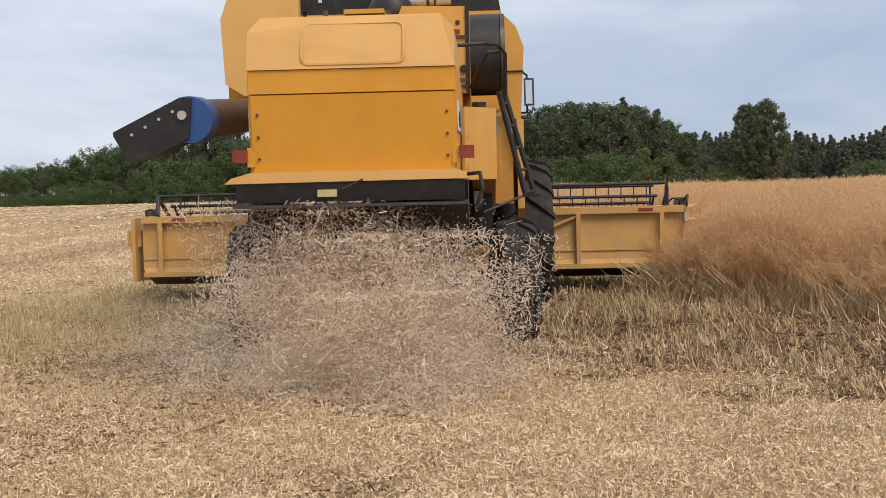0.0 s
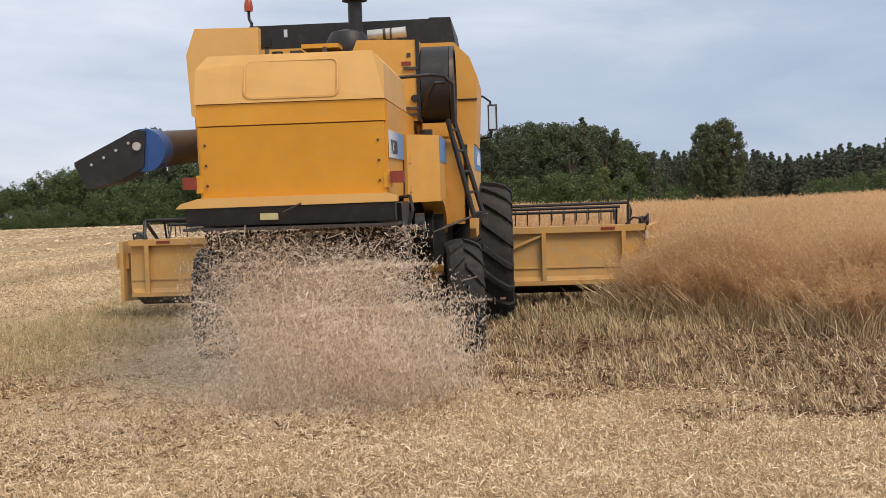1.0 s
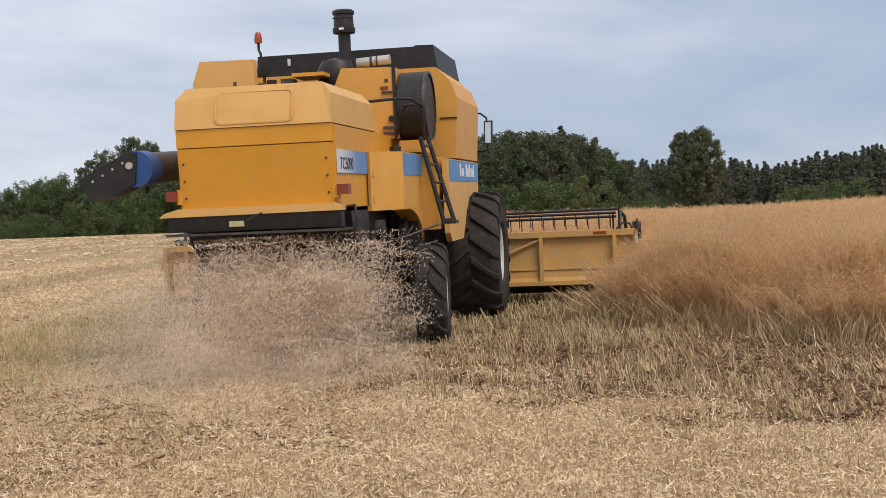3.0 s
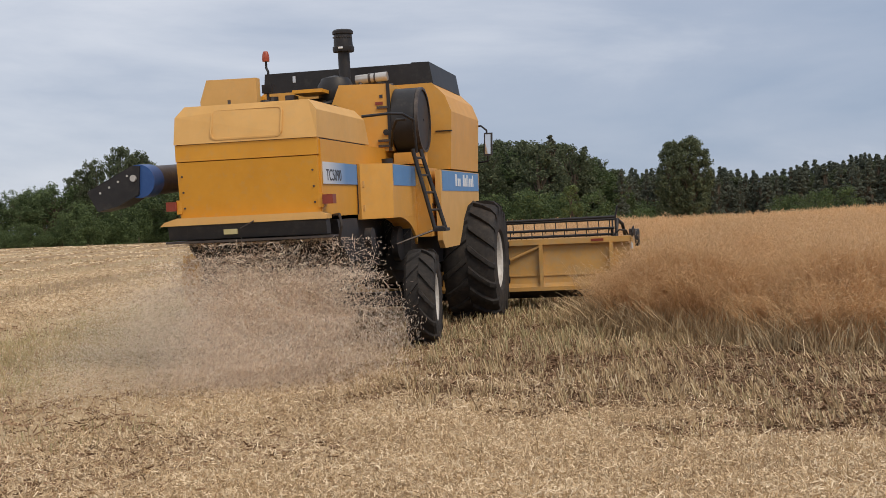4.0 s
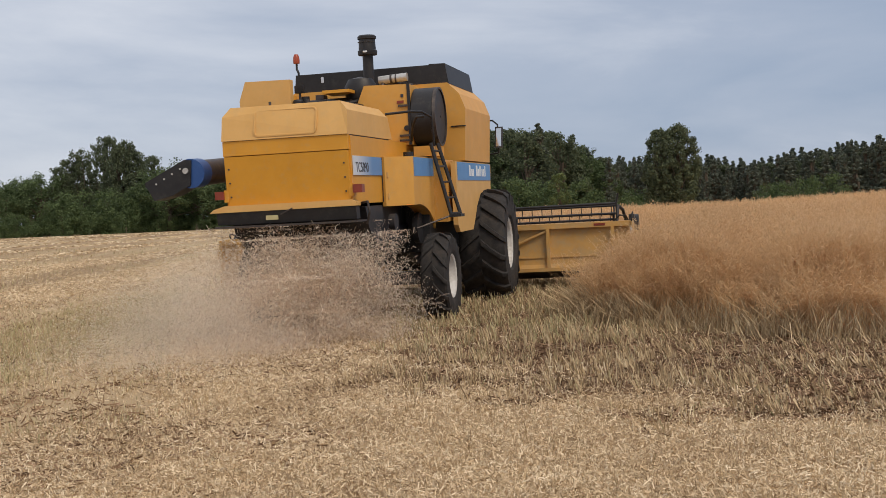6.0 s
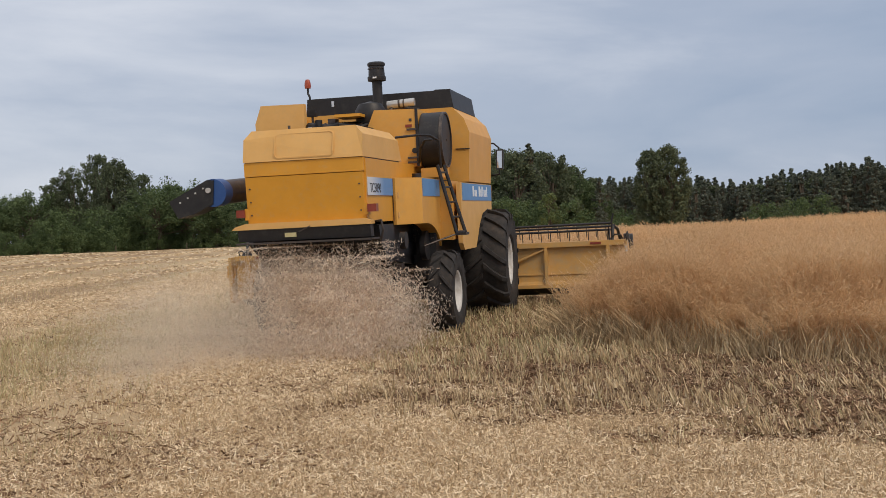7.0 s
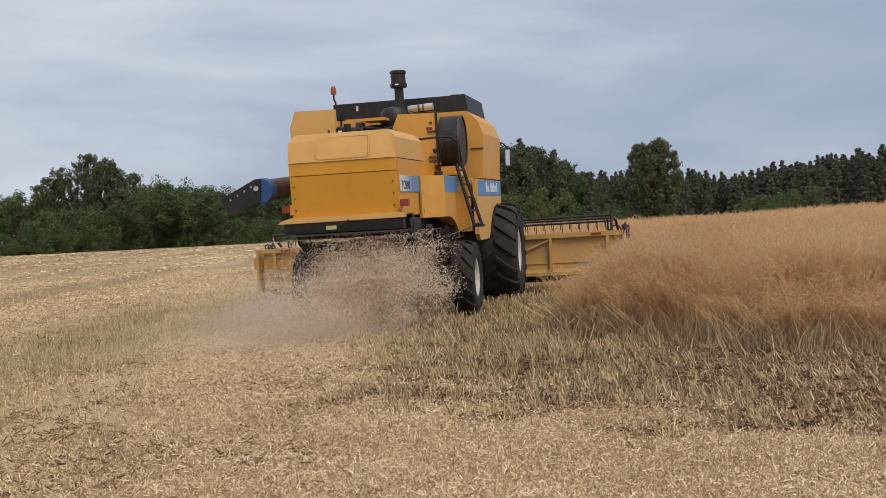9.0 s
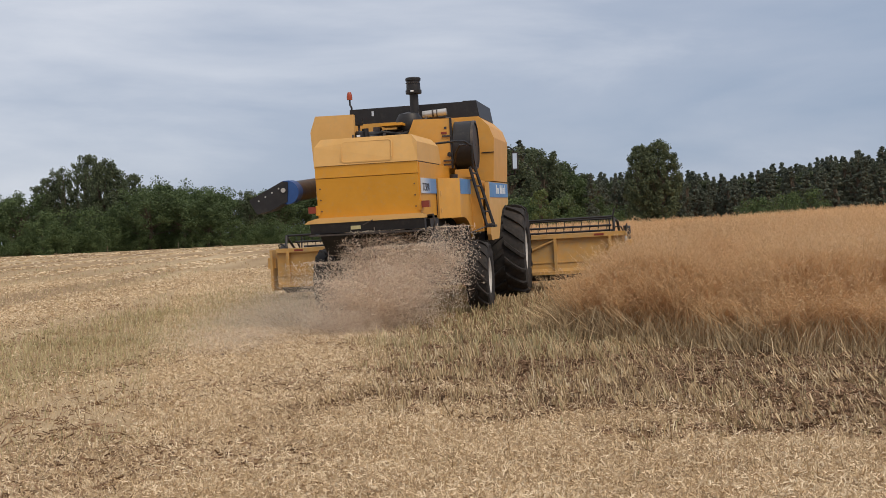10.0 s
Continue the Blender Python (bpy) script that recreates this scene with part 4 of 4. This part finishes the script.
def plant_shape(branches, pods, low, seed, first=.36):
    """One ripe oilseed plant, 1 m high: stem, rising branches and thin pods, as bases and tips."""
    r = np.random.default_rng(seed)
    base, tip, wid = [], [], []
    bend = r.normal(0, .12, 2)

    def on(s):
        return np.array([bend[0] * s * s, bend[1] * s * s, s])
    for s0, s1 in ((low, .5), (.5, .92)) if low < .5 else ((low, .9),):
        base.append(on(s0)), tip.append(on(s1)), wid.append(.007 if low < .5 else .004)
    for i in range(branches):
        s = r.uniform(max(low, first), .9)
        a, out, up = r.uniform(0, 6.28), r.uniform(.1, .26), r.uniform(.12, .38)
        p = on(s)
        q = p + np.array([math.cos(a) * out, math.sin(a) * out, up * min(1, (1.1 - s) / .4) + .04])
        base.append(p), tip.append(q), wid.append(.0035)
        for k in range(pods):
            m = p + (q - p) * r.uniform(.3, 1.0)
            e = m + np.array([r.normal(0, .022), r.normal(0, .022), r.normal(.008, .02)])
            base.append(m), tip.append(e), wid.append(.0068)
    return np.array(base), np.array(tip), np.array(wid)


def plants(x, y, height, shapes, grow=1.0, out_lean=None):
    out = []
    pick = rng.integers(0, len(shapes), len(x))
    for k, (b, t, w) in enumerate(shapes):
        i = np.nonzero(pick == k)[0]
        if not len(i):
            continue
        a, h = rng.random(len(i)) * 6.28, height[i]
        ca, sa = np.cos(a)[:, None], np.sin(a)[:, None]
        lean = rng.normal(0, .13, (len(i), 2))
        if out_lean is not None:
            lean += np.stack([-out_lean[i], -.35 * out_lean[i]], 1)
        foot = np.stack([x[i], y[i], gz(x[i], y[i])], 1)

        def put(p):
            z = p[None, :, 2] * h[:, None]
            px = (p[None, :, 0] * ca - p[None, :, 1] * sa) + lean[:, :1] * z
            py = (p[None, :, 0] * sa + p[None, :, 1] * ca) + lean[:, 1:] * z
            return (np.stack([px, py, z], -1) + foot[:, None]).reshape(-1, 3)
        g = grow * np.maximum(1, foot[:, 1] / 16)
        out.append(blades(put(b), put(t), (w[None] * g[:, None]).ravel(), .7))
    return np.concatenate(out)


def crop_depth(x, y):
    """How far inside the crop's edge a place lies."""
    return np.minimum(x - edge_x(y), x - edge_x(y - .9) + .9)


def crop_height(x, y):
    furrow = np.exp(-((x - 4.55 - .25 * (y - 13.5)) / .3) ** 2) * np.clip((17.5 - y) / 2, 0, 1) * np.clip((y - 12) / .6, 0, 1)
    return (1 - .38 * furrow) * 1.16 + .10 * (patchy(x, y, .9, 3) - .5) + .08 * (patchy(x, y, .25, 5) - .5)


def build_crop():
    near = [plant_shape(11, 7, 0, 20 + k, .38) for k in range(6)]
    mid = [plant_shape(5, 6, .62, 40 + k) for k in range(6)]
    far = [plant_shape(4, 3, .7, 60 + k) for k in range(4)]
    # the edge that the camera sees into
    y = rng.uniform(10.2, 30, 16000)
    x = edge_x(y) + rng.uniform(-.25, 5.0, len(y))
    keep = (x < .53 * y + 1) & ((x - edge_x(y) < 1.6) | (rng.random(len(y)) < .45)) & (rng.random(len(y)) < .4)
    x, y = x[keep], y[keep]
    y2 = rng.uniform(10.4, 15.5, 3400)
    x2 = edge_x(y2) + rng.uniform(.5, 9, len(y2))
    k2 = x2 < .53 * y2 + 1
    x, y = np.concatenate([x, x2[k2]]), np.concatenate([y, y2[k2]])
    inner = np.clip((crop_depth(x, y) + .35) / .9, 0, 1)
    v = plants(x, y, crop_height(x, y) * rng.uniform(.8, 1.1, len(x)) * (.6 + .4 * inner), near, 1.0, (1 - inner) * rng.uniform(-.1, .3, len(x)))
    y3 = rng.uniform(10.8, 19, 1500)                                    # bushy outermost plants, branched from the foot
    x3 = edge_x(y3) + rng.uniform(-.15, 1.0, len(y3))
    bushy = [plant_shape(12, 6, 0, 80 + k, .38) for k in range(5)]
    v = np.concatenate([v, plants(x3, y3, crop_height(x3, y3) * rng.uniform(.8, 1.05, len(x3)) * (.5 + .5 * np.clip((crop_depth(x3, y3) + .3) / .8, 0, 1)), bushy, 1.0, rng.uniform(-.15, .1, len(x3)))])
    x, y = in_view(15000, 10, 55, 1.1, -.02, .52)
    keep = x > edge_x(y) + 1.0
    x, y = x[keep], y[keep]
    w = plants(x, y, crop_height(x, y) * rng.uniform(.82, 1.1, len(x)), mid, 1.0)
    quads("ripe_crop", np.concatenate([v, w]), M_CROP, None, "dense ripe tan oilseed crop with dry pods", "crop")
    x, y = in_view(13000, 50, 165, 1.1, -.02, .52)
    keep = x > edge_x(y) + 1.0
    x, y = x[keep], y[keep]
    quads("far_crop", plants(x, y, crop_height(x, y) * rng.uniform(.88, 1.08, len(x)), far, 1.0), M_CROP, None, "ripe tan oilseed crop stretching to the trees", "crop")
    # closed mass of stalks below the tops
    us = np.concatenate([np.linspace(0, 6, 25), np.linspace(6.6, 110, 60)])
    ys = np.concatenate([np.linspace(10.4, 40, 100), np.linspace(41, 170, 90)])
    gu, gy = np.meshgrid(us, ys)
    gx = np.maximum(edge_x(gy), edge_x(gy - 1.0)) + 1.1 + gu
    hh = crop_height(gx, gy) - .36 + rng.normal(0, .05, gx.shape)
    hh *= np.clip(gu / 4, 0, 1) * np.clip((gy - 10.4) / 1.5, 0, 1)
    hh[:, 0] = hh[0] = -.15
    vs = np.stack([gx, gy, gz(gx, gy) + hh], -1).reshape(-1, 3)
    nx = len(us)
    me = bpy.data.meshes.new("crop_mass")
    me.from_pydata(vs.tolist(), [], [(j * nx + i, j * nx + i + 1, (j + 1) * nx + i + 1, (j + 1) * nx + i) for j in range(len(ys) - 1) for i in range(nx - 1)])
    me.materials.append(M_CANOPY)
    tagged(new("crop_mass", me), "brown shaded mass of stalks below the crop's tops", "crop", "", "stuff")


# ---- trees ----
def tree_model(name, label, kind, seed, mat, clumps, per, size):
    """A tree 10 m high at the origin: tapered trunk with limbs, and a crown of many small leaves in clumps."""
    r = np.random.default_rng(seed)
    t = root(name, label, "tree" if kind != "bush" else "bush")
    bm = bmesh.new()
    top = {"round": 6.5, "tall": 8.5, "pine": 9.6, "bush": 5, "oval": 8.0}[kind]
    pts = [Vector((0, 0, -.3))] + [Vector((r.normal(0, .15), r.normal(0, .15), top * k / 4)) for k in range(1, 5)]
    for k, (p, q) in enumerate(zip(pts, pts[1:])):
        rod(bm, p, q, .26 - .05 * k, 8, .21 - .05 * k)
    cs, rad = [], []
    heads = [(1.75 * math.sin(min(1, (z + .6) / 10.4) * math.pi) ** .7 * math.cos(2.4 * k + seed), 1.75 * math.sin(min(1, (z + .6) / 10.4) * math.pi) ** .7 * math.sin(2.4 * k + seed), z) for k, z in enumerate(np.linspace(1.6, 9.2, 15))]
    for i in range(clumps):
        if kind == "pine":
            z = 1.2 + 8.4 * r.random() ** 1.35 if i > 10 else 10.2 - .12 * i
            w = 1.15 * (1 - (z / 10.4) ** 2.0) + .05
            a, q = r.uniform(0, 6.28), w * r.uniform(.2, 1)
            c = (q * math.cos(a), q * math.sin(a), z)
            s = r.uniform(.22, .46) * (1.25 - .088 * z)
        elif kind == "tall":
            h = heads[int(r.integers(0, len(heads)))]
            c = (h[0] + r.normal(0, .5), h[1] + r.normal(0, .5), min(9.6, h[2] + r.normal(0, .5)))
            s = r.uniform(.3, .6)
        elif kind == "oval":
            z = r.uniform(.8, 9.7)
            w = 2.0 * (1 - abs((z - 5.4) / 5.0) ** 2.6) + .1
            a, q = r.uniform(0, 6.28), r.uniform(.15, 1) ** .6
            c = (w * q * math.cos(a), w * q * math.sin(a), z)
            s = r.uniform(.28, .55)
        elif kind == "bush":
            a, q, z = r.uniform(0, 6.28), 6.2 * math.sqrt(r.random()), r.random()
            c = (q * math.cos(a), q * math.sin(a), .2 + 8.8 * z * math.sqrt(max(0.05, 1 - (q / 6.6) ** 2)))
            s = r.uniform(.8, 1.6)
        else:
            a, el = r.uniform(0, 6.28), math.asin(r.uniform(-.45, 1))
            q = r.uniform(.55, 1.0)
            lump = .8 + .22 * math.sin(a * 4 + seed) + .15 * math.sin(a * 2.3 + el * 7 + seed)
            c = (4.6 * q * lump * math.cos(a) * math.cos(el), 4.6 * q * lump * math.sin(a) * math.cos(el), 5.0 + 4.6 * q * (.9 + .12 * math.sin(a * 5)) * math.sin(el))
            s = r.uniform(.45, 1.0)
        cs.append(c), rad.append(s)
        if i % 5 == 0 and kind != "bush":
            rod(bm, (0, 0, max(.8, min(top - .5, c[2] * .6))), c, .07, 5, .02)
    part("trunk", bm, M_BARK, t)
    cs, rad = np.array(cs), np.array(rad)
    n = clumps * per
    d = r.normal(size=(n, 3))
    d /= np.linalg.norm(d, axis=1, keepdims=True)
    p = np.repeat(cs, per, 0) + d * (np.repeat(rad, per) * r.random(n) ** .45)[:, None]
    p[:, 2] = np.maximum(p[:, 2], .2)
    a, b = r.normal(size=(n, 3)), d + r.normal(0, .7, (n, 3))
    a = np.cross(a, b)
    a /= np.linalg.norm(a, axis=1, keepdims=True)
    b = np.cross(a, b)
    b /= np.linalg.norm(b, axis=1, keepdims=True)
    sz = r.uniform(.6, 1.3, n)[:, None] * size
    a, b = a * sz, b * sz * .6
    crown = quads("crown", np.stack([p - a, p - b, p + a, p + b], 1), mat, t, kind="")
    return t


def build_trees():
    models = {
        "round": [tree_model("broadleaf_tree", "dense dark green broadleaf tree at the field's edge", "round", 5 + k, M_LEAF, 120, 72, .135) for k in range(3)],
        "tall": [tree_model("eucalypt_tree", "tall dull green eucalypt with an open crown", "tall", 15 + k, M_LEAF2, 210, 44, .13) for k in range(3)],
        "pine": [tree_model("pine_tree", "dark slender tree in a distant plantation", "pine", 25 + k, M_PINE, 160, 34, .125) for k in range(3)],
        "oval": [tree_model("lone_eucalypt", "lone tall eucalypt with a dense oval crown", "oval", 45 + k, M_LEAF2, 300, 50, .115) for k in range(2)],
        "young": [tree_model("young_tree", "young light green tree before the darker wood", "oval", 65, M_YOUNG, 120, 40, .16)],
        "bush": [tree_model("roadside_bush", "spreading green bush beneath the trees", "bush", 35 + k, M_BUSH, 90, 64, .2) for k in range(3)]}
    used, turn = set(), {}

    def plant(kind, az, dist, height, width=1.0):
        turn[kind] = turn.get(kind, -1) + 1
        m = models[kind][turn[kind] % len(models[kind])]
        x, y = dist * math.sin(radians(az)), dist * math.cos(radians(az))
        k = height / 10
        at = Matrix.Translation((x, y, float(gz(x, y)) - .1)) @ Matrix.Rotation(rng.random() * 6.28, 4, "Z") @ Matrix.Diagonal((k * width, k * width, k, 1))
        if m.name in used:
            copy_thing(m, at @ Matrix.Diagonal((*(1 / v for v in m.scale), 1)))
        else:
            used.add(m.name)
            m.matrix_basis = at

    def rise(az, tops, dist):
        e = np.interp(az, [t[0] for t in tops], [t[1] for t in tops])
        x, y = dist * math.sin(radians(az)), dist * math.cos(radians(az))
        return EYE[2] + dist * math.tan(radians(e)) - float(gz(x, y))
    wood = [(-22, 1.3), (-18, 1.5), (-16, 2.2), (-14, 2.8), (-13, 3.5), (-11.5, 4.2), (-10.2, 3.65), (-9, 3.0), (-6, 2.7), (-4, 2.4), (0, 3.0), (5, 4.2), (8, 4.5), (9.5, 4.1), (10.8, 3.6), (11.6, 2.8), (13, 2.6)]
    for az in np.arange(-22, 12.6, .62):
        az = float(az + rng.normal(0, .15))
        d = 128 + rng.uniform(0, 14)
        kind = "tall" if (-13.6 < az < -9.6 or rng.random() < .2) else "pine" if az > 5 and rng.random() < .3 else "tall" if az > 3 else "round"
        plant(kind, az, d, rise(az, wood, d) * (rng.uniform(.94, 1.06) if kind != "round" else rng.uniform(.98, 1.1)), {"tall": .8 if az < -9 else 1.1, "pine": 1.4, "round": 1.25}[kind])
    for az in np.arange(-22, 13.5, .7):
        az = float(az + rng.normal(0, .2))
        d = 121 + rng.uniform(0, 5)
        plant("bush", az, d, rise(az, wood, d) * rng.uniform(.36, .62), 1.05)
    for az in np.arange(-22, 13.5, 1.1):
        az = float(az + rng.normal(0, .2))
        plant("bush", az, 146, rise(az, wood, 146) * rng.uniform(.6, .75), 1.3)
    for az in np.arange(5.2, 11.8, .5):
        plant("tall", float(az + rng.normal(0, .12)), 142, rise(az, wood, 142) * rng.uniform(.88, 1.0), rng.uniform(.9, 1.2))
    for az in np.arange(2.5, 11.8, .8):
        plant("round", float(az), 138, rise(az, wood, 138) * rng.uniform(.84, .96), 1.1)
    # big rounded tree in the wood's middle
    for az, w in ((-9.0, 1.5), (-7.4, 1.4), (-6.3, 1.2)):
        plant("round", az, 123, rise(az, wood, 123) * .97, w)
    # young pale tree in front of the wood
    plant("young", 9.45, 119, rise(9.45, [(0, 2.35), (20, 2.35)], 119), 1.0)
    # lone tall pair
    for az, k in ((14.3, .96), (15.05, 1.0)):
        plant("oval", az, 135, (EYE[2] + 135 * math.tan(radians(4.5)) - float(gz(33, 131))) * k, 1.0)
    grove = [(11.4, 2.9), (13, 3.0), (15.7, 3.0), (17, 2.75), (18.5, 2.7), (20, 3.0), (22, 3.3), (25, 3.6), (28, 3.8)]
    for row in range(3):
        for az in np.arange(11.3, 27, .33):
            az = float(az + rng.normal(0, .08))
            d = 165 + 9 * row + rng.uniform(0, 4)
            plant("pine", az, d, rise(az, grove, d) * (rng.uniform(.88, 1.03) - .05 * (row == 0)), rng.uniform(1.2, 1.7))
    for az in np.arange(11.6, 27.5, .62):
        az = float(az + rng.normal(0, .15))
        plant("tall", az, 176, rise(az, grove, 176) * rng.uniform(.8, .93), 1.5)
    for az in np.arange(11.5, 27.5, .8):
        az = float(az + rng.normal(0, .2))
        d = 150 + rng.uniform(0, 8)
        k = .74 if 18.5 < az < 22.5 else .38
        plant("bush", az, d, rise(az, grove, d) * k * rng.uniform(.8, 1.15), .9)


def build_fence():
    for az in (-10.9, -7.7):
        x, y = 117 * math.sin(radians(az)), 117 * math.cos(radians(az))
        p = part("fence_post", soften(rod(bmesh.new(), (0, 0, -.3), (0, 0, .6), .045, 8, .04), .008), M_BARK)
        p.location = (x, y, float(gz(x, y)))
        tagged(p, "grey wooden fence post at the field's edge", "fence post", "fence posts")


build_litter()
build_stubble()
build_crop()
build_trees()
build_fence()


# ---- chopped straw thrown out of the hood ----
def straw_cloud(seed, n, wx, wy, wz):
    r = np.random.default_rng(seed)
    heads = np.stack([r.triangular(-.92, 0, .92, 90) * wx, r.normal(0, wy, 90), r.normal(0, wz, 90)], 1)
    c = heads[r.integers(0, 90, n)] + np.clip(r.normal(size=(n, 3)), -2, 2) * [.13, .09, .10]
    c = np.clip(c, [-.98 * wx, -2.2 * wy, -1.7 * wz], [.98 * wx, 2.2 * wy, 1.7 * wz])
    d = r.normal(size=(n, 3)) * [1, .8, .9]
    kind = r.random(n)
    fleck = kind < .55
    d *= (np.where(fleck, r.uniform(.006, .015, n), np.where(kind < .95, r.uniform(.018, .05, n), r.uniform(.06, .16, n))) / np.linalg.norm(d, axis=1) / 2)[:, None]
    return blades(c - d, c + d, np.where(fleck, r.uniform(.005, .010, n), r.uniform(.004, .008, n)), 1)


CHAFF = []
for k in range(6):
    ob = quads("chopped_straw", straw_cloud(70 + k, 11500, 1.16, .34, .27), M_CHAFF, None, "burst of chopped straw flying out of the hood", "straw")
    CHAFF.append(ob)


DRIFT = []
for k in range(3):
    r = np.random.default_rng(90 + k)
    c = np.clip(r.normal(size=(9500, 3)), -2, 2) * [.6, .43, .22]
    c[:, 2] += .12 * np.sin(c[:, 0] * 3 + k)
    d = r.normal(size=(9500, 3))
    d *= (r.uniform(.003, .007, 9500) / np.linalg.norm(d, axis=1) / 2)[:, None]
    DRIFT.append(quads("chaff_dust", blades(c - d, c + d, r.uniform(.003, .006, 9500), 1), M_DUST, None, "fine pale chaff dust drifting off the straw", "dust"))


def drift_dust():
    """Fine dust leaves with the straw, drifts aside with the wind and settles slowly."""
    times = [-2.6 + .19 * i for i in range(66)] + [2.6 + .19 * i for i in range(29)]
    for i, te in enumerate(times):
        src = DRIFT[i % 3]
        ob = src if i < 3 else tagged(new("chaff_dust", src.data), src["label"], "dust", "", "stuff")
        r = np.random.default_rng(900 + i)
        side, back, turn = r.uniform(-.8, .15), r.uniform(.1, .8), r.uniform(-20, 20)
        rows = [(float(t), drive_pose(float(t)) @ pose(0, 5.1, 2.8)) for t in np.arange(0, max(te - .1, 0), .5)]
        if te > .1:
            rows.append((te - .1, drive_pose(te - .1) @ pose(0, 5.1, 2.8)))
        if te > .04:
            rows.append((te - .034, drive_pose(te) @ pose(0, 3.0, 1.9)))
        ahead = drive_pose(max(te, 0)).to_3x3()
        start = drive_pose(te) @ Vector((r.uniform(-1.1, .6) - .45 * (i > 65), .3, .62))
        for k in range(0, 14):
            f = k * .2
            t = te + f
            if 0 <= t < 10:
                p = start + ahead @ Vector((side * f, -back * f, 0))
                p.z = float(gz(p.x, p.y)) + (.56 if i < 66 else .9) - .1 * f - .19 * f * f
                rows.append((t, Matrix.Translation(p) @ ahead.to_4x4() @ pose(0, 0, 0, 0, 0, turn * f)))
        if not rows:
            rows = [(0.0, Matrix.Translation((start.x, start.y, float(gz(start.x, start.y)) - 1.0)))]
        if rows[0][0] > .001:
            rows.insert(0, (0.0, rows[0][1]))
        rows.append((10.0, rows[-1][1]))
        clean = []
        for t, m in rows:
            if not clean or frame(t) > frame(clean[-1][0]):
                clean.append((t, m))
        walk(ob, clean)


def fly_straw():
    """Each burst rides inside the machine, is thrown out behind, falls and is lost in the stubble."""
    for i in range(172):
        src = CHAFF[i % 6]
        ob = src if i < 6 else tagged(new("chopped_straw", src.data), src["label"], "straw", "", "stuff")
        te = -.72 + i * .0625
        r = np.random.default_rng(500 + i)
        side, back, down, turn = r.normal(.0, .45), r.uniform(.7, 2.8) + .8 * (te < 2.3), r.uniform(.1, 1.0), r.uniform(-14, 14)
        rows = []
        store = pose(0, 5.1, 2.8)
        for t in np.arange(0, max(te - .1, 0), .5):
            rows.append((float(t), drive_pose(float(t)) @ store))
        if te > .1:
            rows.append((te - .1, drive_pose(te - .1) @ store))
        if te > .04:
            rows.append((te - .034, drive_pose(te) @ pose(0, 3.0, 1.9)))
        ahead = drive_pose(max(te, 0)).to_3x3()
        start = drive_pose(te) @ Vector((float(np.interp(te, [0, 3.0, 3.5, 4.15, 5, 5.8, 6.3, 6.6, 7, 10], [.1, .1, .35, -.1, .1, .3, .5, .45, .2, .15])) + r.uniform(-.5, .42), .45, 1.06))
        for k in range(0, 9):
            f = k * .1
            t = te + f
            if t < 0:
                continue
            if t >= 10:
                break
            p = start + ahead @ Vector((side * f, (.85 - back) * f, 0)) + Vector((0, 0, -down * f - 3.2 * f * f))
            floor = float(gz(p.x, p.y)) - .95
            stop = p.z < floor
            p.z = max(p.z, floor)
            rows.append((t, Matrix.Translation(p) @ ahead.to_4x4() @ pose(0, 0, 0, turn * f * 2, turn * f, turn * f * 2)))
            if stop:
                break
        if not rows:
            rows = [(0.0, Matrix.Translation((start.x, start.y, float(gz(start.x, start.y)) - .95)))]
        if rows[0][0] > .001:
            rows.insert(0, (0.0, rows[0][1]))
        rows.append((10.0, rows[-1][1]))
        clean = []
        for t, m in rows:
            if not clean or frame(t) > frame(clean[-1][0]):
                clean.append((t, m))
        walk(ob, clean)


def motions():
    rows = [(r[0], drive_pose(r[0])) for r in DRIVE]
    walk(HARVESTER, rows)
    way, gone = 0.0, [(0.0, 0.0)]
    for a, b in zip(DRIVE, DRIVE[1:]):
        way += math.hypot(b[1] - a[1], b[2] - a[2])
        gone.append((b[0], way))
    for ob, at, r, s in SPIN:
        turn = []
        for i in range(21):
            t = i / 2
            ang = -math.degrees(float(np.interp(t, [g[0] for g in gone], [g[1] for g in gone])) / r)
            steer = float(np.interp(t, [0, 3.8, 4.5, 5.2, 6.3, 10], [5, 6, 6, 3, -1, 1])) if at[1] < 4 else 0
            m = pose(*at) @ pose(0, 0, 0, 0, 0, steer) @ pose(0, 0, 0, ang, 0, 0)
            turn.append((t, m if s > 0 else m @ Matrix.Rotation(math.pi, 4, "Z")))
        walk(ob, turn)
    walk(REEL, [(i / 2, pose(*REEL_AT) @ pose(0, 0, 0, -45 * i + 20, 0, 0)) for i in range(21)])
    for k, bat in enumerate(BATS):
        rows = []
        for i in range(51):
            a = radians(-18 * i + 20 + 60 * k)
            rows.append((i / 5, pose(REEL_AT[0], REEL_AT[1] + REEL_R * math.cos(a), REEL_AT[2] + REEL_R * math.sin(a))))
        walk(bat, rows)
    fly_straw()
    drift_dust()


motions()
